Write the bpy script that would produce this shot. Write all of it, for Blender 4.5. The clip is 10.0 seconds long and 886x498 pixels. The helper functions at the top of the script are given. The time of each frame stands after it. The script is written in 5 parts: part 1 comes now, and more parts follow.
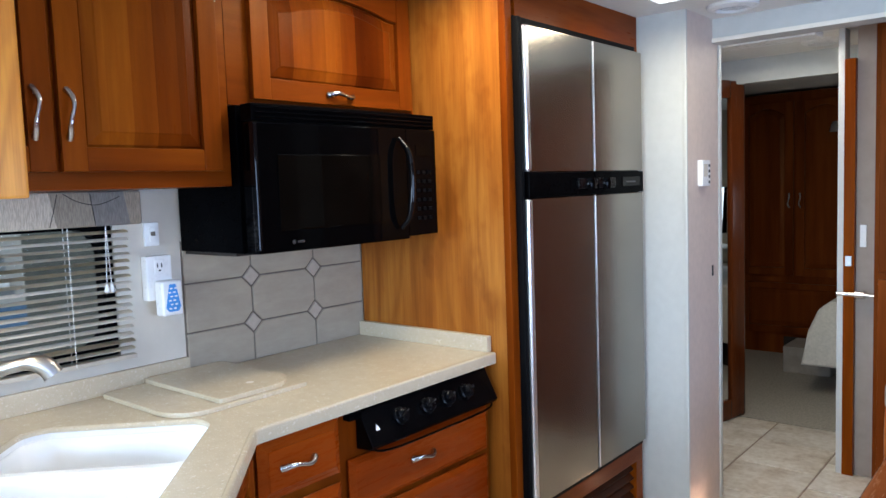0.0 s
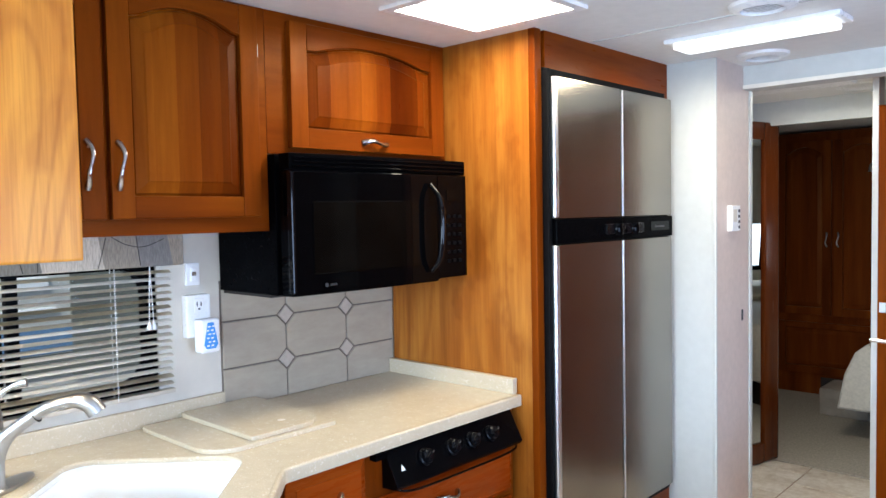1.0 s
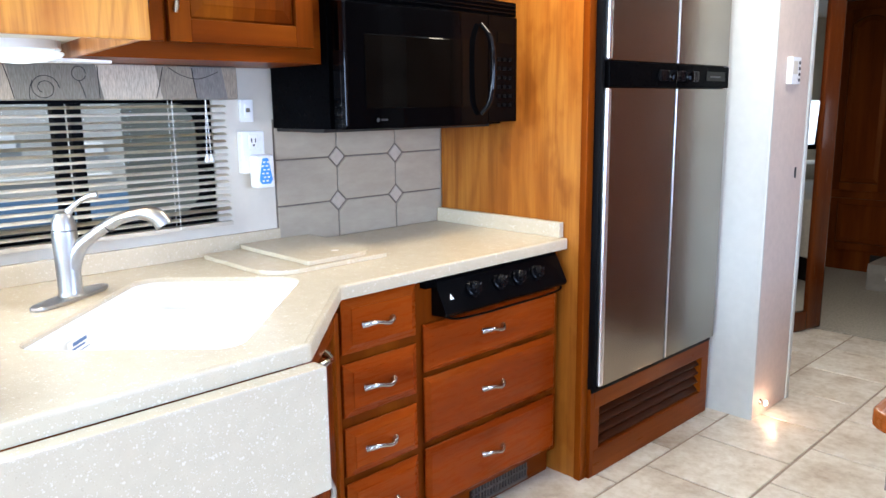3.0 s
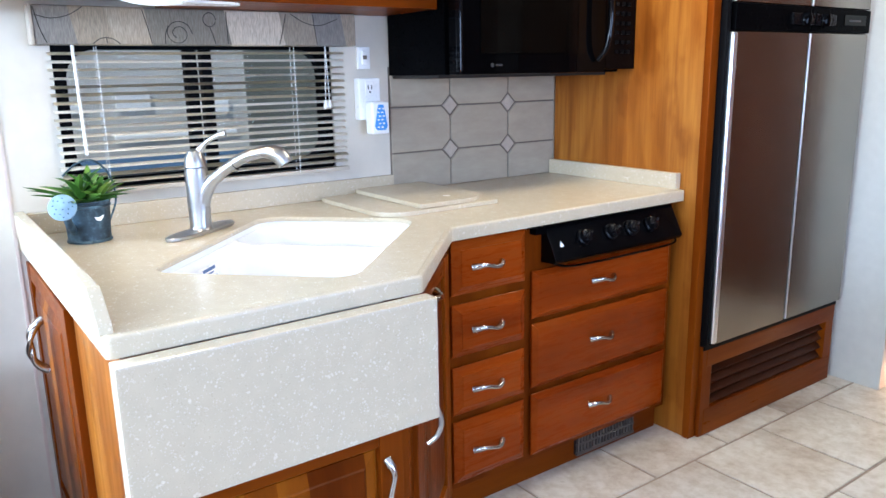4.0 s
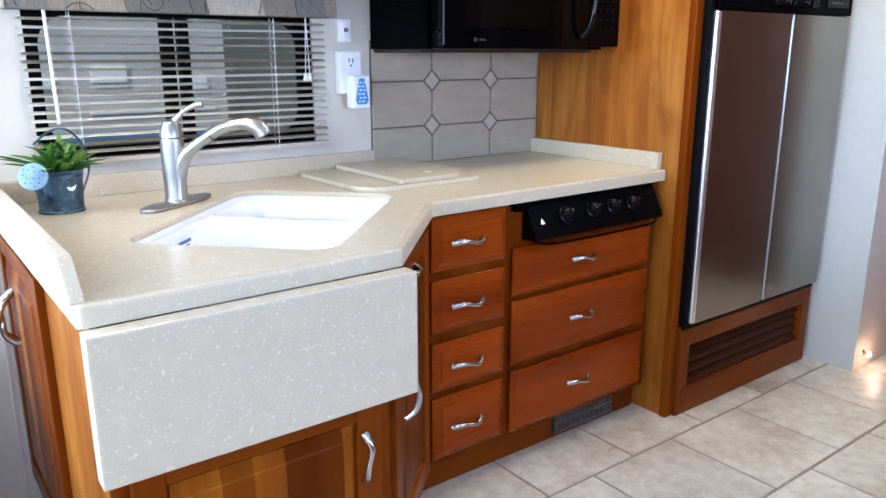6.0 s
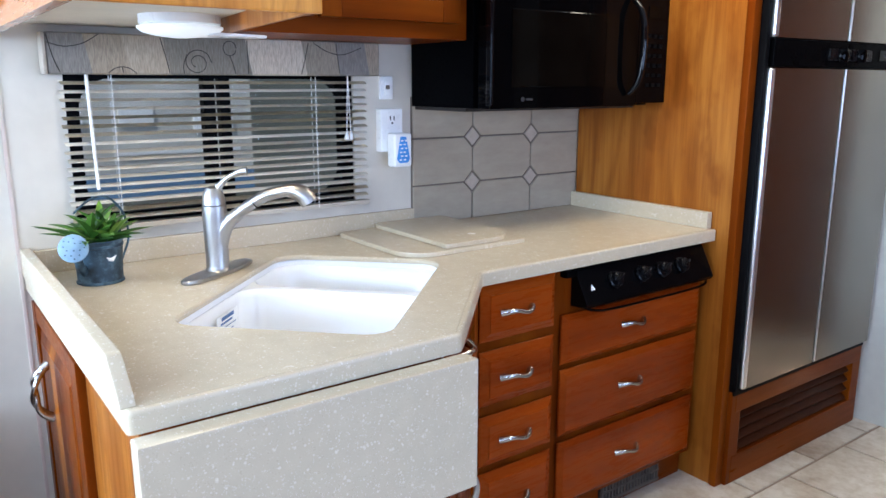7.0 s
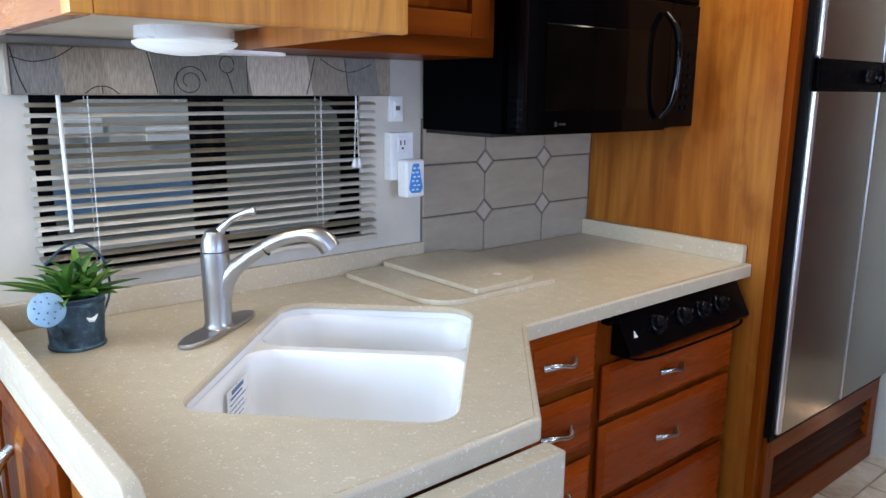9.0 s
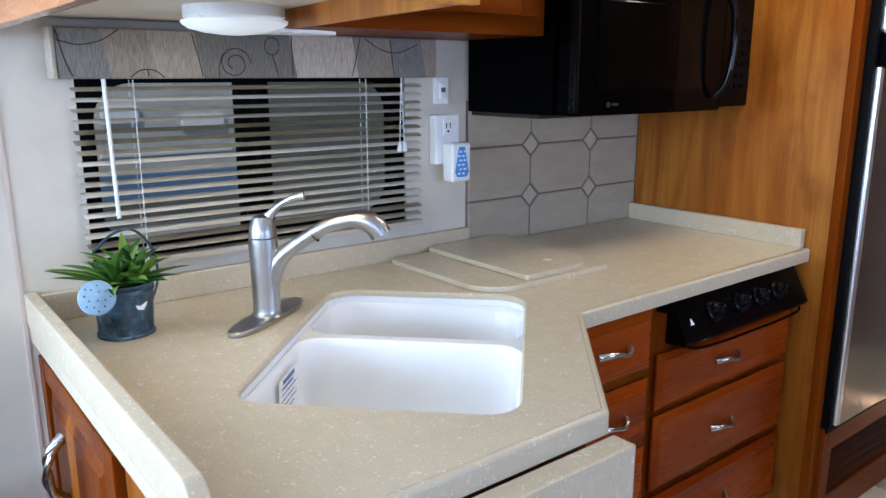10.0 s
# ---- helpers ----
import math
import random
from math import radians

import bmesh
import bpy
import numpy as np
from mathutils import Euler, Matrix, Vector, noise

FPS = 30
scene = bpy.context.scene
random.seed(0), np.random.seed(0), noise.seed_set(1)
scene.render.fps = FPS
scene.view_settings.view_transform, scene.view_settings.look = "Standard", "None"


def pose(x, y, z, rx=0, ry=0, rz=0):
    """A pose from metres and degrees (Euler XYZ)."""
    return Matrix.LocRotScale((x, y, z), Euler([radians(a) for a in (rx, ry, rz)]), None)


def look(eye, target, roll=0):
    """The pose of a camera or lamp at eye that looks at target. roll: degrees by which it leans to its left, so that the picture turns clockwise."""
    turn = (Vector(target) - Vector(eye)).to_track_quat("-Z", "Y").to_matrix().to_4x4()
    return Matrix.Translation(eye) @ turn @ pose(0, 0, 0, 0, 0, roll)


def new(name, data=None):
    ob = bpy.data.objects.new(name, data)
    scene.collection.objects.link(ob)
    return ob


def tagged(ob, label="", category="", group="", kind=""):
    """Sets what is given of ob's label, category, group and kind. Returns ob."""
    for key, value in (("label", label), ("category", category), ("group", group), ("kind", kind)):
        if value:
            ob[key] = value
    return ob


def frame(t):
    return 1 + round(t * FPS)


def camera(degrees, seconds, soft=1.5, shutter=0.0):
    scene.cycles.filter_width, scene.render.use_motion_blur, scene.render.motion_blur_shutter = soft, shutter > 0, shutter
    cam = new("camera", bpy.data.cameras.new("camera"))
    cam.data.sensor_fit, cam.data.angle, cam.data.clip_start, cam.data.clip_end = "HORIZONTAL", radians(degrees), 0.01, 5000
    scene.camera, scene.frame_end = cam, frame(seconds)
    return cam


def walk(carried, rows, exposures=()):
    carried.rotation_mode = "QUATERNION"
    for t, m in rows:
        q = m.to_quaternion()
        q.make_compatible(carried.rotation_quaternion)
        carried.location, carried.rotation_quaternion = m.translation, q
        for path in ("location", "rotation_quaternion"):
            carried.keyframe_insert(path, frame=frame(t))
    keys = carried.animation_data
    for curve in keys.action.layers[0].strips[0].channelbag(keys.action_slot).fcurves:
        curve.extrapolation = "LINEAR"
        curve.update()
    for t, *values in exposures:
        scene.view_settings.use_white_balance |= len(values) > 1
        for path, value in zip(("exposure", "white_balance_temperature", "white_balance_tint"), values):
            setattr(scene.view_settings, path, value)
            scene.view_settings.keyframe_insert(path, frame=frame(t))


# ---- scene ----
cam = camera(60.9, 10.0)
PATH = [
    (0, (0.101, -0.001, 1.395), (-1.182, 1.524, 1.231), -2.0),
    (0.5, (0.138, -0.016, 1.429), (-1.209, 1.46, 1.342), -1.7),
    (0.7, (0.147, -0.022, 1.443), (-1.204, 1.449, 1.372), -1.5),
    (1, (0.161, -0.031, 1.459), (-1.196, 1.435, 1.363), -1.1),
    (1.5, (0.165, -0.038, 1.444), (-1.2, 1.413, 1.271), -0.8),
    (2, (0.175, -0.04, 1.397), (-1.173, 1.416, 1.153), -0.6),
    (2.2, (0.179, -0.045, 1.381), (-1.171, 1.404, 1.108), -0.5),
    (2.5, (0.185, -0.056, 1.347), (-1.166, 1.376, 0.992), -0.4),
    (3, (0.177, -0.08, 1.298), (-1.24, 1.281, 0.923), -0.7),
    (3.2, (0.171, -0.092, 1.285), (-1.301, 1.204, 0.897), -1.1),
    (4.3, (0.198, -0.101, 1.226), (-1.396, 1.014, 0.759), -0.9),
    (4.5, (0.2, -0.103, 1.217), (-1.374, 1.049, 0.774), -0.7),
    (4.8, (0.204, -0.106, 1.208), (-1.363, 1.062, 0.785), -0.6),
    (5, (0.204, -0.1, 1.199), (-1.364, 1.057, 0.747), -0.7),
    (6.5, (0.131, -0.092, 1.253), (-1.411, 1.075, 0.745), 0.2),
    (7, (0.049, -0.105, 1.301), (-1.534, 1.04, 0.872), -0.0),
    (7.5, (-0.038, -0.12, 1.339), (-1.622, 1.035, 0.946), 0.1),
    (8, (-0.117, -0.119, 1.347), (-1.665, 1.088, 0.962), 0.7),
    (8.5, (-0.208, -0.116, 1.348), (-1.718, 1.135, 0.954), 1.0),
    (9, (-0.28, -0.112, 1.34), (-1.774, 1.152, 0.926), 0.6),
    (9.5, (-0.326, -0.117, 1.331), (-1.824, 1.13, 0.886), 0.5),
    (10, (-0.347, -0.12, 1.328), (-1.882, 1.081, 0.878), -0.1),
]
EXPOSURES = [(0.0, -0.53, 5740, 6), (0.5, -0.31, 5840, 6), (1.0, -0.11, 5860, 6), (2.5, 0.11, 5860, 7), (3.2, 0.02, 5800, 8), (4.4, -0.30, 5620, 8), (5.0, -0.32, 5600, 9), (6.5, -0.46, 5620, 9), (7.0, -0.61, 5680, 9), (8.0, -0.83, 5740, 9), (10.0, -1.02, 5740, 9)]
walk(cam, [(t, look(eye, target, roll)) for t, eye, target, roll in PATH], EXPOSURES)

# ---- daylight and added fill ----
world = bpy.data.worlds.new("sky")
scene.world = world
world.use_nodes = True
wn = world.node_tree
sky = wn.nodes.new("ShaderNodeTexSky")
sky.sky_type = 'NISHITA'
sky.sun_disc = False
sky.sun_elevation = radians(48)
sky.sun_rotation = radians(150)
wn.links.new(sky.outputs[0], wn.nodes["Background"].inputs[0])
wn.nodes["Background"].inputs[1].default_value = 0.12
sun = new("sun", bpy.data.lights.new("sun", 'SUN'))
sun.data.energy, sun.data.angle, sun.data.color = 4.2, radians(0.6), (1.0, 0.95, 0.87)
sun.matrix_world = look((3, -6, 8), (0, 0, 0))


def area_light(name, eye, target, sx, sy, watts, tint):
    lamp = bpy.data.lights.new(name, 'AREA')
    lamp.shape, lamp.size, lamp.size_y, lamp.energy, lamp.color = 'RECTANGLE', sx, sy, watts, tint
    ob = new(name, lamp)
    ob.matrix_world = look(eye, target)
    return ob


area_light("windshield_daylight", (-0.35, -2.95, 1.48), (-0.35, 0, 1.25), 2.3, 0.8, 165, (0.67, 0.81, 0.97))
# fill lamp added near the cockpit to lift the counter end; its window is unseen
area_light("counter_end_fill", (-1.92, -1.1, 1.3), (0, -0.9, 1.1), 1.0, 0.55, 150, (0.64, 0.79, 1.0))
# second fill added from the east to brighten the drop leaf and drawers
area_light("leaf_drawer_fill", (1.18, -1.2, 1.3), (0, -0.9, 1.0), 1.2, 0.55, 36, (0.58, 0.74, 1.04))
area_light("dinette_window_daylight", (1.18, 1.3, 1.25), (0, 1.3, 1.1), 1.5, 0.7, 51, (0.57, 0.72, 1.04))
area_light("skylight_daylight", (-1.21, 1.64, 2.062), (-1.21, 1.64, 0), 0.35, 0.35, 16, (1.0, 0.84, 0.60))
area_light("ceiling_tube_light", (-0.79, 2.50, 1.985), (-0.79, 2.50, 0), 0.5, 0.1, 10, (1.0, 0.84, 0.60))
area_light("bedroom_window_daylight", (1.17, 5.8, 1.1), (-0.6, 5.6, 0.9), 0.9, 0.4, 2.6, (0.9, 0.96, 1.0))
# warm fill added over the hall floor; there is no skylight above it
area_light("hall_floor_fill", (-1.0, 3.72, 1.99), (-1.0, 3.72, 0), 0.3, 0.3, 14, (1.0, 0.87, 0.70))

glim = new("courtesy_bulb", bpy.data.lights.new("courtesy_bulb", 'POINT'))
glim.data.energy, glim.data.color, glim.data.shadow_soft_size = 0.5, (1.0, 0.62, 0.38), 0.015
glim.matrix_world = pose(-1.005, 2.94, 0.06)
area_light("under_cabinet_bulb", (-1.535, 0.39, 1.386), (-1.535, 0.39, 0), 0.1, 0.1, 2.4, (1.0, 0.78, 0.48))


# ---- materials ----
def material(name, rough=0.5, metal=0.0, coat=0.0, spec=0.5):
    m = bpy.data.materials.new(name)
    m.use_nodes = True
    b = m.node_tree.nodes["Principled BSDF"]
    b.inputs["Roughness"].default_value = rough
    b.inputs["Metallic"].default_value = metal
    b.inputs["Specular IOR Level"].default_value = spec
    b.inputs["Coat Weight"].default_value = coat
    b.inputs["Coat Roughness"].default_value = 0.12
    return m, m.node_tree, b


def node(t, kind, **sockets):
    n = t.nodes.new(kind)
    for k, v in sockets.items():
        n.inputs[k.replace("_", " ")].default_value = v
    return n


def coords(t, scale=(1, 1, 1), rot=(0, 0, 0), shift=True):
    """World-size coordinates, shifted a little from object to object."""
    c = node(t, "ShaderNodeTexCoord")
    mp = node(t, "ShaderNodeMapping")
    mp.inputs["Scale"].default_value = scale
    mp.inputs["Rotation"].default_value = rot
    t.links.new(c.outputs["Object"], mp.inputs["Vector"])
    if shift:
        info = node(t, "ShaderNodeObjectInfo")
        mul = node(t, "ShaderNodeMath")
        mul.operation = 'MULTIPLY'
        mul.inputs[1].default_value = 37.0
        t.links.new(info.outputs["Random"], mul.inputs[0])
        t.links.new(mul.outputs[0], mp.inputs["Location"])
    return mp.outputs[0]


def ramp(t, fac, stops):
    r = node(t, "ShaderNodeValToRGB")
    els = r.color_ramp.elements
    while len(els) < len(stops):
        els.new(0.5)
    for e, (p, c) in zip(els, stops):
        e.position, e.color = p, (*c, 1)
    t.links.new(fac, r.inputs[0])
    return r.outputs[0]


def mixed(t, fac, a, b, how='MIX'):
    m = node(t, "ShaderNodeMix")
    m.data_type, m.blend_type = 'RGBA', how
    for sock, v in ((m.inputs[0], fac), (m.inputs[6], a), (m.inputs[7], b)):
        if isinstance(v, (int, float)):
            sock.default_value = v
        elif isinstance(v, tuple):
            sock.default_value = (*v, 1)
        else:
            t.links.new(v, sock)
    return m.outputs[2]


def bump(t, b, height, strength=0.2, dist=0.002):
    n = node(t, "ShaderNodeBump", Strength=strength, Distance=dist)
    t.links.new(height, n.inputs["Height"])
    t.links.new(n.outputs[0], b.inputs["Normal"])


def tex_noise(t, vec, scale, detail=4.0, rough=0.55):
    n = node(t, "ShaderNodeTexNoise", Scale=scale, Detail=detail, Roughness=rough)
    t.links.new(vec, n.inputs["Vector"])
    return n.outputs["Fac"]


def wood(name, dark, mid, light, grain='z', boards=0.0, rough=0.31, figure=0.26, coat=0.0, spec=0.12):
    """Stained timber; grain runs along one axis; boards: width of glued strips in metres."""
    m, t, b = material(name, rough, 0, coat, spec)
    b.inputs["Specular Tint"].default_value = (1.0, 0.5, 0.2, 1)
    s = {'z': (1, 1, 0.09), 'y': (1, 0.09, 1), 'x': (0.09, 1, 1)}[grain]
    v = coords(t, s)
    big = tex_noise(t, v, 9, 3)
    fine = tex_noise(t, v, 90, 5, 0.65)
    c = ramp(t, big, [(0.28, dark), (0.5, mid), (0.78, light)])
    c2 = ramp(t, fine, [(0.35, (0.62, 0.55, 0.5)), (0.6, (1, 1, 1))])
    c = mixed(t, figure, c, c2, 'MULTIPLY')
    wave = node(t, "ShaderNodeTexWave", Scale=5.0, Distortion=7.0, Detail=2.0)
    wave.bands_direction = 'X' if grain != 'x' else 'Y'
    t.links.new(v, wave.inputs["Vector"])
    c3 = ramp(t, wave.outputs["Fac"], [(0.0, (0.78, 0.7, 0.62)), (0.5, (1, 1, 1))])
    c = mixed(t, 0.28, c, c3, 'MULTIPLY')
    if boards:
        sep = node(t, "ShaderNodeSeparateXYZ")
        g = node(t, "ShaderNodeTexCoord")
        t.links.new(g.outputs["Object"], sep.inputs[0])
        d = node(t, "ShaderNodeMath")
        d.operation = 'DIVIDE'
        d.inputs[1].default_value = boards
        t.links.new(sep.outputs["Y" if grain == 'z' else "Z"], d.inputs[0])
        f = node(t, "ShaderNodeMath")
        f.operation = 'FLOOR'
        t.links.new(d.outputs[0], f.inputs[0])
        info = node(t, "ShaderNodeObjectInfo")
        a = node(t, "ShaderNodeMath")
        a.operation = 'ADD'
        t.links.new(f.outputs[0], a.inputs[0])
        t.links.new(info.outputs["Random"], a.inputs[1])
        wn_ = node(t, "ShaderNodeTexWhiteNoise")
        wn_.noise_dimensions = '1D'
        t.links.new(a.outputs[0], wn_.inputs["W"])
        tone = ramp(t, wn_.outputs["Value"], [(0.0, (0.42, 0.33, 0.28)), (0.45, (0.68, 0.60, 0.54)), (0.75, (1.05, 1.15, 1.2)), (1.0, (1.7, 2.4, 3.0))])
        c = mixed(t, 1.0, c, tone, 'MULTIPLY')
    t.links.new(c, b.inputs["Base Color"])
    rr = ramp(t, fine, [(0.3, (rough + .1,) * 3), (0.7, (rough - .05,) * 3)])
    t.links.new(rr, b.inputs["Roughness"])
    bump(t, b, fine, 0.12, 0.0006)
    return m


def veneer(name, dark, mid, light, rough=0.38, flame=0.5, many=80.0):
    """Flat-cut veneer: blotchy tone, long flame-shaped growth rings and fine pores."""
    m, t, b = material(name, rough, 0, 0.05, 0.3)
    b.inputs["Specular Tint"].default_value = (1.0, 0.85, 0.68, 1)
    v = coords(t, (1, 1, 0.2), shift=False)
    field = tex_noise(t, v, 3.4, 2, 0.45)
    rings = node(t, "ShaderNodeMath")
    rings.operation = 'MULTIPLY'
    rings.inputs[1].default_value = many
    t.links.new(field, rings.inputs[0])
    wav = node(t, "ShaderNodeMath")
    wav.operation = 'SINE'
    t.links.new(rings.outputs[0], wav.inputs[0])
    blot = tex_noise(t, coords(t, (1, 1, 0.16), shift=False), 8, 3, 0.5)
    c = ramp(t, blot, [(0.30, dark), (0.5, mid), (0.72, light)])
    half = node(t, "ShaderNodeMath")
    half.operation = 'MULTIPLY_ADD'
    half.inputs[1].default_value = half.inputs[2].default_value = 0.5
    t.links.new(wav.outputs[0], half.inputs[0])
    c = mixed(t, flame, c, ramp(t, half.outputs[0], [(0.0, (0.55, 0.42, 0.30)), (0.16, (0.82, 0.76, 0.70)), (0.42, (1, 1, 1))]), 'MULTIPLY')
    streak = tex_noise(t, coords(t, (1, 1, 0.05), shift=False), 34, 4, 0.6)
    c = mixed(t, 0.6, c, ramp(t, streak, [(0.34, (0.66, 0.54, 0.42)), (0.62, (1.1, 1.12, 1.15))]), 'MULTIPLY')
    crotch = tex_noise(t, coords(t, (1, 1, 0.55), shift=False), 11, 3, 0.5)
    c = mixed(t, 0.5, c, ramp(t, crotch, [(0.56, (1, 1, 1)), (0.66, (0.66, 0.52, 0.40))]), 'MULTIPLY')
    fine = tex_noise(t, coords(t, (1, 1, 0.03), shift=False), 220, 4, 0.7)
    c = mixed(t, 0.3, c, ramp(t, fine, [(0.36, (0.6, 0.5, 0.42)), (0.56, (1, 1, 1))]), 'MULTIPLY')
    t.links.new(c, b.inputs["Base Color"])
    t.links.new(ramp(t, streak, [(0.3, (rough + .08,) * 3), (0.7, (rough - .06,) * 3)]), b.inputs["Roughness"])
    bump(t, b, fine, 0.1, 0.0005)
    return m


CH_D, CH_M, CH_L = (0.098, 0.0155, 0.0009), (0.168, 0.0335, 0.0017), (0.245, 0.060, 0.0033)
# redder cherry copy: the drawers' cooler, skylight-free lighting is set by colour
M_drawer = wood("cherry_wood_drawer", (0.165, 0.0195, 0.001), (0.265, 0.0385, 0.0018), (0.345, 0.061, 0.0035), 'y', rough=0.26, spec=0.3)
M_wood = wood("cherry_wood", CH_D, CH_M, CH_L, 'z')
M_wood_h = wood("cherry_wood_rail", CH_D, CH_M, CH_L, 'y')
M_wood_x = wood("cherry_wood_depth", CH_D, CH_M, CH_L, 'x')
M_panel = wood("cherry_board_panel", CH_D, CH_M, CH_L, 'z', boards=0.062)
# paled cherry: the strong daylight on the face frame is mixed into the stain
M_gloss = wood("glossy_cherry_wood", (0.30, 0.085, 0.018), (0.42, 0.14, 0.03), (0.52, 0.2, 0.05), 'x', rough=0.28, coat=0.8)
M_veneer = veneer("honey_wood_veneer", (0.232, 0.065, 0.006), (0.335, 0.112, 0.0125), (0.435, 0.172, 0.0245), 0.34, 0.4, 46.0)
# brighter copy of the honey veneer: the aisle-side light is put into its colour
M_honey = veneer("lit_honey_veneer", (0.48, 0.155, 0.012), (0.60, 0.23, 0.022), (0.70, 0.31, 0.042), 0.4, 0.4, 150.0)
M_table = wood("table_wood", (0.24, 0.06, 0.012), (0.36, 0.11, 0.022), (0.46, 0.16, 0.035), 'y', boards=0.11, rough=0.22, coat=0.25)
M_dark_wood = wood("wardrobe_wood", (0.085, 0.017, 0.003), (0.145, 0.032, 0.005), (0.21, 0.055, 0.009), 'z')
M_mirror_frame = wood("dark_lacquered_cherry", (0.05, 0.010, 0.002), (0.085, 0.018, 0.003), (0.12, 0.028, 0.005), 'z', rough=0.2, coat=0.5)


def plain(name, col, rough=0.5, metal=0.0, vary=0.06, scale=14.0, bumps=0.0, coat=0.0, spec=0.5):
    m, t, b = material(name, rough, metal, coat, spec)
    v = coords(t)
    n = tex_noise(t, v, scale, 4)
    lo, hi = tuple(max(c * (1 - vary * 2), 0) for c in col), tuple(min(c * (1 + vary), 1) for c in col)
    t.links.new(ramp(t, n, [(0.3, lo), (0.7, hi)]), b.inputs["Base Color"])
    r2 = tex_noise(t, v, scale * 6, 3)
    t.links.new(ramp(t, r2, [(0.3, (max(rough - .05, .02),) * 3), (0.7, (rough + .06,) * 3)]), b.inputs["Roughness"])
    if bumps:
        bump(t, b, tex_noise(t, v, 420, 3), bumps, 0.0008)
    return m


def solid_surface(name, base, rough, fleck=1.0):
    """Cast stone worktop: a beige ground with pale and dark chips."""
    m, t, b = material(name, rough)
    v = coords(t, shift=False)
    ground = ramp(t, tex_noise(t, v, 30, 3), [(0.3, tuple(c * 0.93 for c in base)), (0.7, base)])
    for sc, th, col, amt in ((140, 0.15, (0.78, 0.72, 0.60), 0.52), (330, 0.18, (0.80, 0.75, 0.64), 0.42), (300, 0.10, (0.36, 0.29, 0.19), 0.3)):
        vo = node(t, "ShaderNodeTexVoronoi", Scale=sc, Randomness=1.0)
        t.links.new(v, vo.inputs["Vector"])
        sz = node(t, "ShaderNodeTexNoise", Scale=sc * 0.4, Detail=1.0)
        t.links.new(v, sz.inputs["Vector"])
        sub = node(t, "ShaderNodeMath")
        sub.operation = 'SUBTRACT'
        t.links.new(vo.outputs["Distance"], sub.inputs[0])
        t.links.new(ramp(t, sz.outputs["Fac"], [(0.46, (0, 0, 0)), (0.74, (0.42,) * 3)]), sub.inputs[1])
        mask = ramp(t, sub.outputs[0], [(0.0, (amt * fleck,) * 3), (th * 0.5, (0, 0, 0))])
        ground = mixed(t, mask, ground, col)
    t.links.new(ground, b.inputs["Base Color"])
    return m


M_counter = solid_surface("beige_solid_surface", (0.57, 0.484, 0.345), 0.25, 0.9)
M_sink = plain("white_sink_resin", (0.84, 0.84, 0.83), 0.2, vary=0.01)
M_wall = plain("cream_vinyl_wallcover", (0.665, 0.615, 0.52), 0.6, vary=0.04, scale=9, bumps=0.4)
M_taupe = plain("taupe_vinyl_wallcover", (0.64, 0.53, 0.46), 0.6, vary=0.03, scale=40, bumps=0.25)
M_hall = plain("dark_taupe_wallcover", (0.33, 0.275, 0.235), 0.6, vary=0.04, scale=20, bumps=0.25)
M_white = plain("white_wall_panel", (0.57, 0.575, 0.54), 0.5, vary=0.02, scale=30, bumps=0.1)
M_ceiling = plain("white_ceiling_vinyl", (0.80, 0.79, 0.76), 0.6, vary=0.02, scale=25, bumps=0.25)
M_plastic = plain("white_plastic", (0.86, 0.86, 0.85), 0.3, vary=0.02)
M_cream = plain("cream_blind_metal", (0.83, 0.78, 0.68), 0.35, vary=0.03)
M_black = plain("black_gloss_plastic", (0.0012, 0.0012, 0.0015), 0.05, vary=0.1, spec=0.07)
M_black_shine = plain("polished_black_trim", (0.003, 0.003, 0.004), 0.05, vary=0.05, spec=0.22)
M_knob = plain("black_knob_plastic", (0.003, 0.003, 0.004), 0.28, vary=0.1, spec=0.16)
# much paler than the steel skin, to carry window glare on door edges
M_edge = plain("lit_metal_edge", (0.86, 0.86, 0.87), 0.3, 1.0, vary=0.0, scale=0.2)
M_black_soft = plain("black_satin_plastic", (0.0016, 0.0016, 0.002), 0.3, vary=0.1, spec=0.012)
M_stove = plain("black_stove_enamel", (0.002, 0.002, 0.0024), 0.2, vary=0.1, spec=0.08)
# near-black for dark joints, and for shade painted into hollows
M_dark = plain("joint_and_shade_dark", (0.015, 0.009, 0.006), 0.7)
M_grout = plain("grey_grout", (0.17, 0.14, 0.112), 0.85, vary=0.1)
M_grout_floor = plain("floor_grout", (0.34, 0.27, 0.21), 0.9, vary=0.12)
M_chrome = plain("polished_chrome", (0.52, 0.51, 0.50), 0.22, 1.0, vary=0.02)
M_nickel = plain("brushed_nickel", (0.43, 0.425, 0.415), 0.34, 1.0, vary=0.02, scale=5)
M_carpet = plain("grey_beige_carpet", (0.34, 0.31, 0.26), 0.95, vary=0.12, scale=80, bumps=0.8)
# grey-brown that carries the darkness of the shaded lower wall
M_shade = plain("shade_grey_brown", (0.24, 0.21, 0.185), 0.7, vary=0.05, scale=20, bumps=0.2)
M_rail = plain("beige_blind_rail", (0.52, 0.46, 0.37), 0.4, vary=0.04)
M_spread = plain("white_bedspread", (0.66, 0.62, 0.54), 0.9, vary=0.06, scale=60, bumps=0.5)
M_rubber = plain("black_rubber_gasket", (0.004, 0.004, 0.0045), 0.5, spec=0.05)
M_fabric = plain("taupe_upholstery", (0.30, 0.26, 0.22), 0.9, vary=0.1, bumps=0.5)
M_block = plain("grey_mauve_paint", (0.17, 0.125, 0.12), 0.5, vary=0.06)
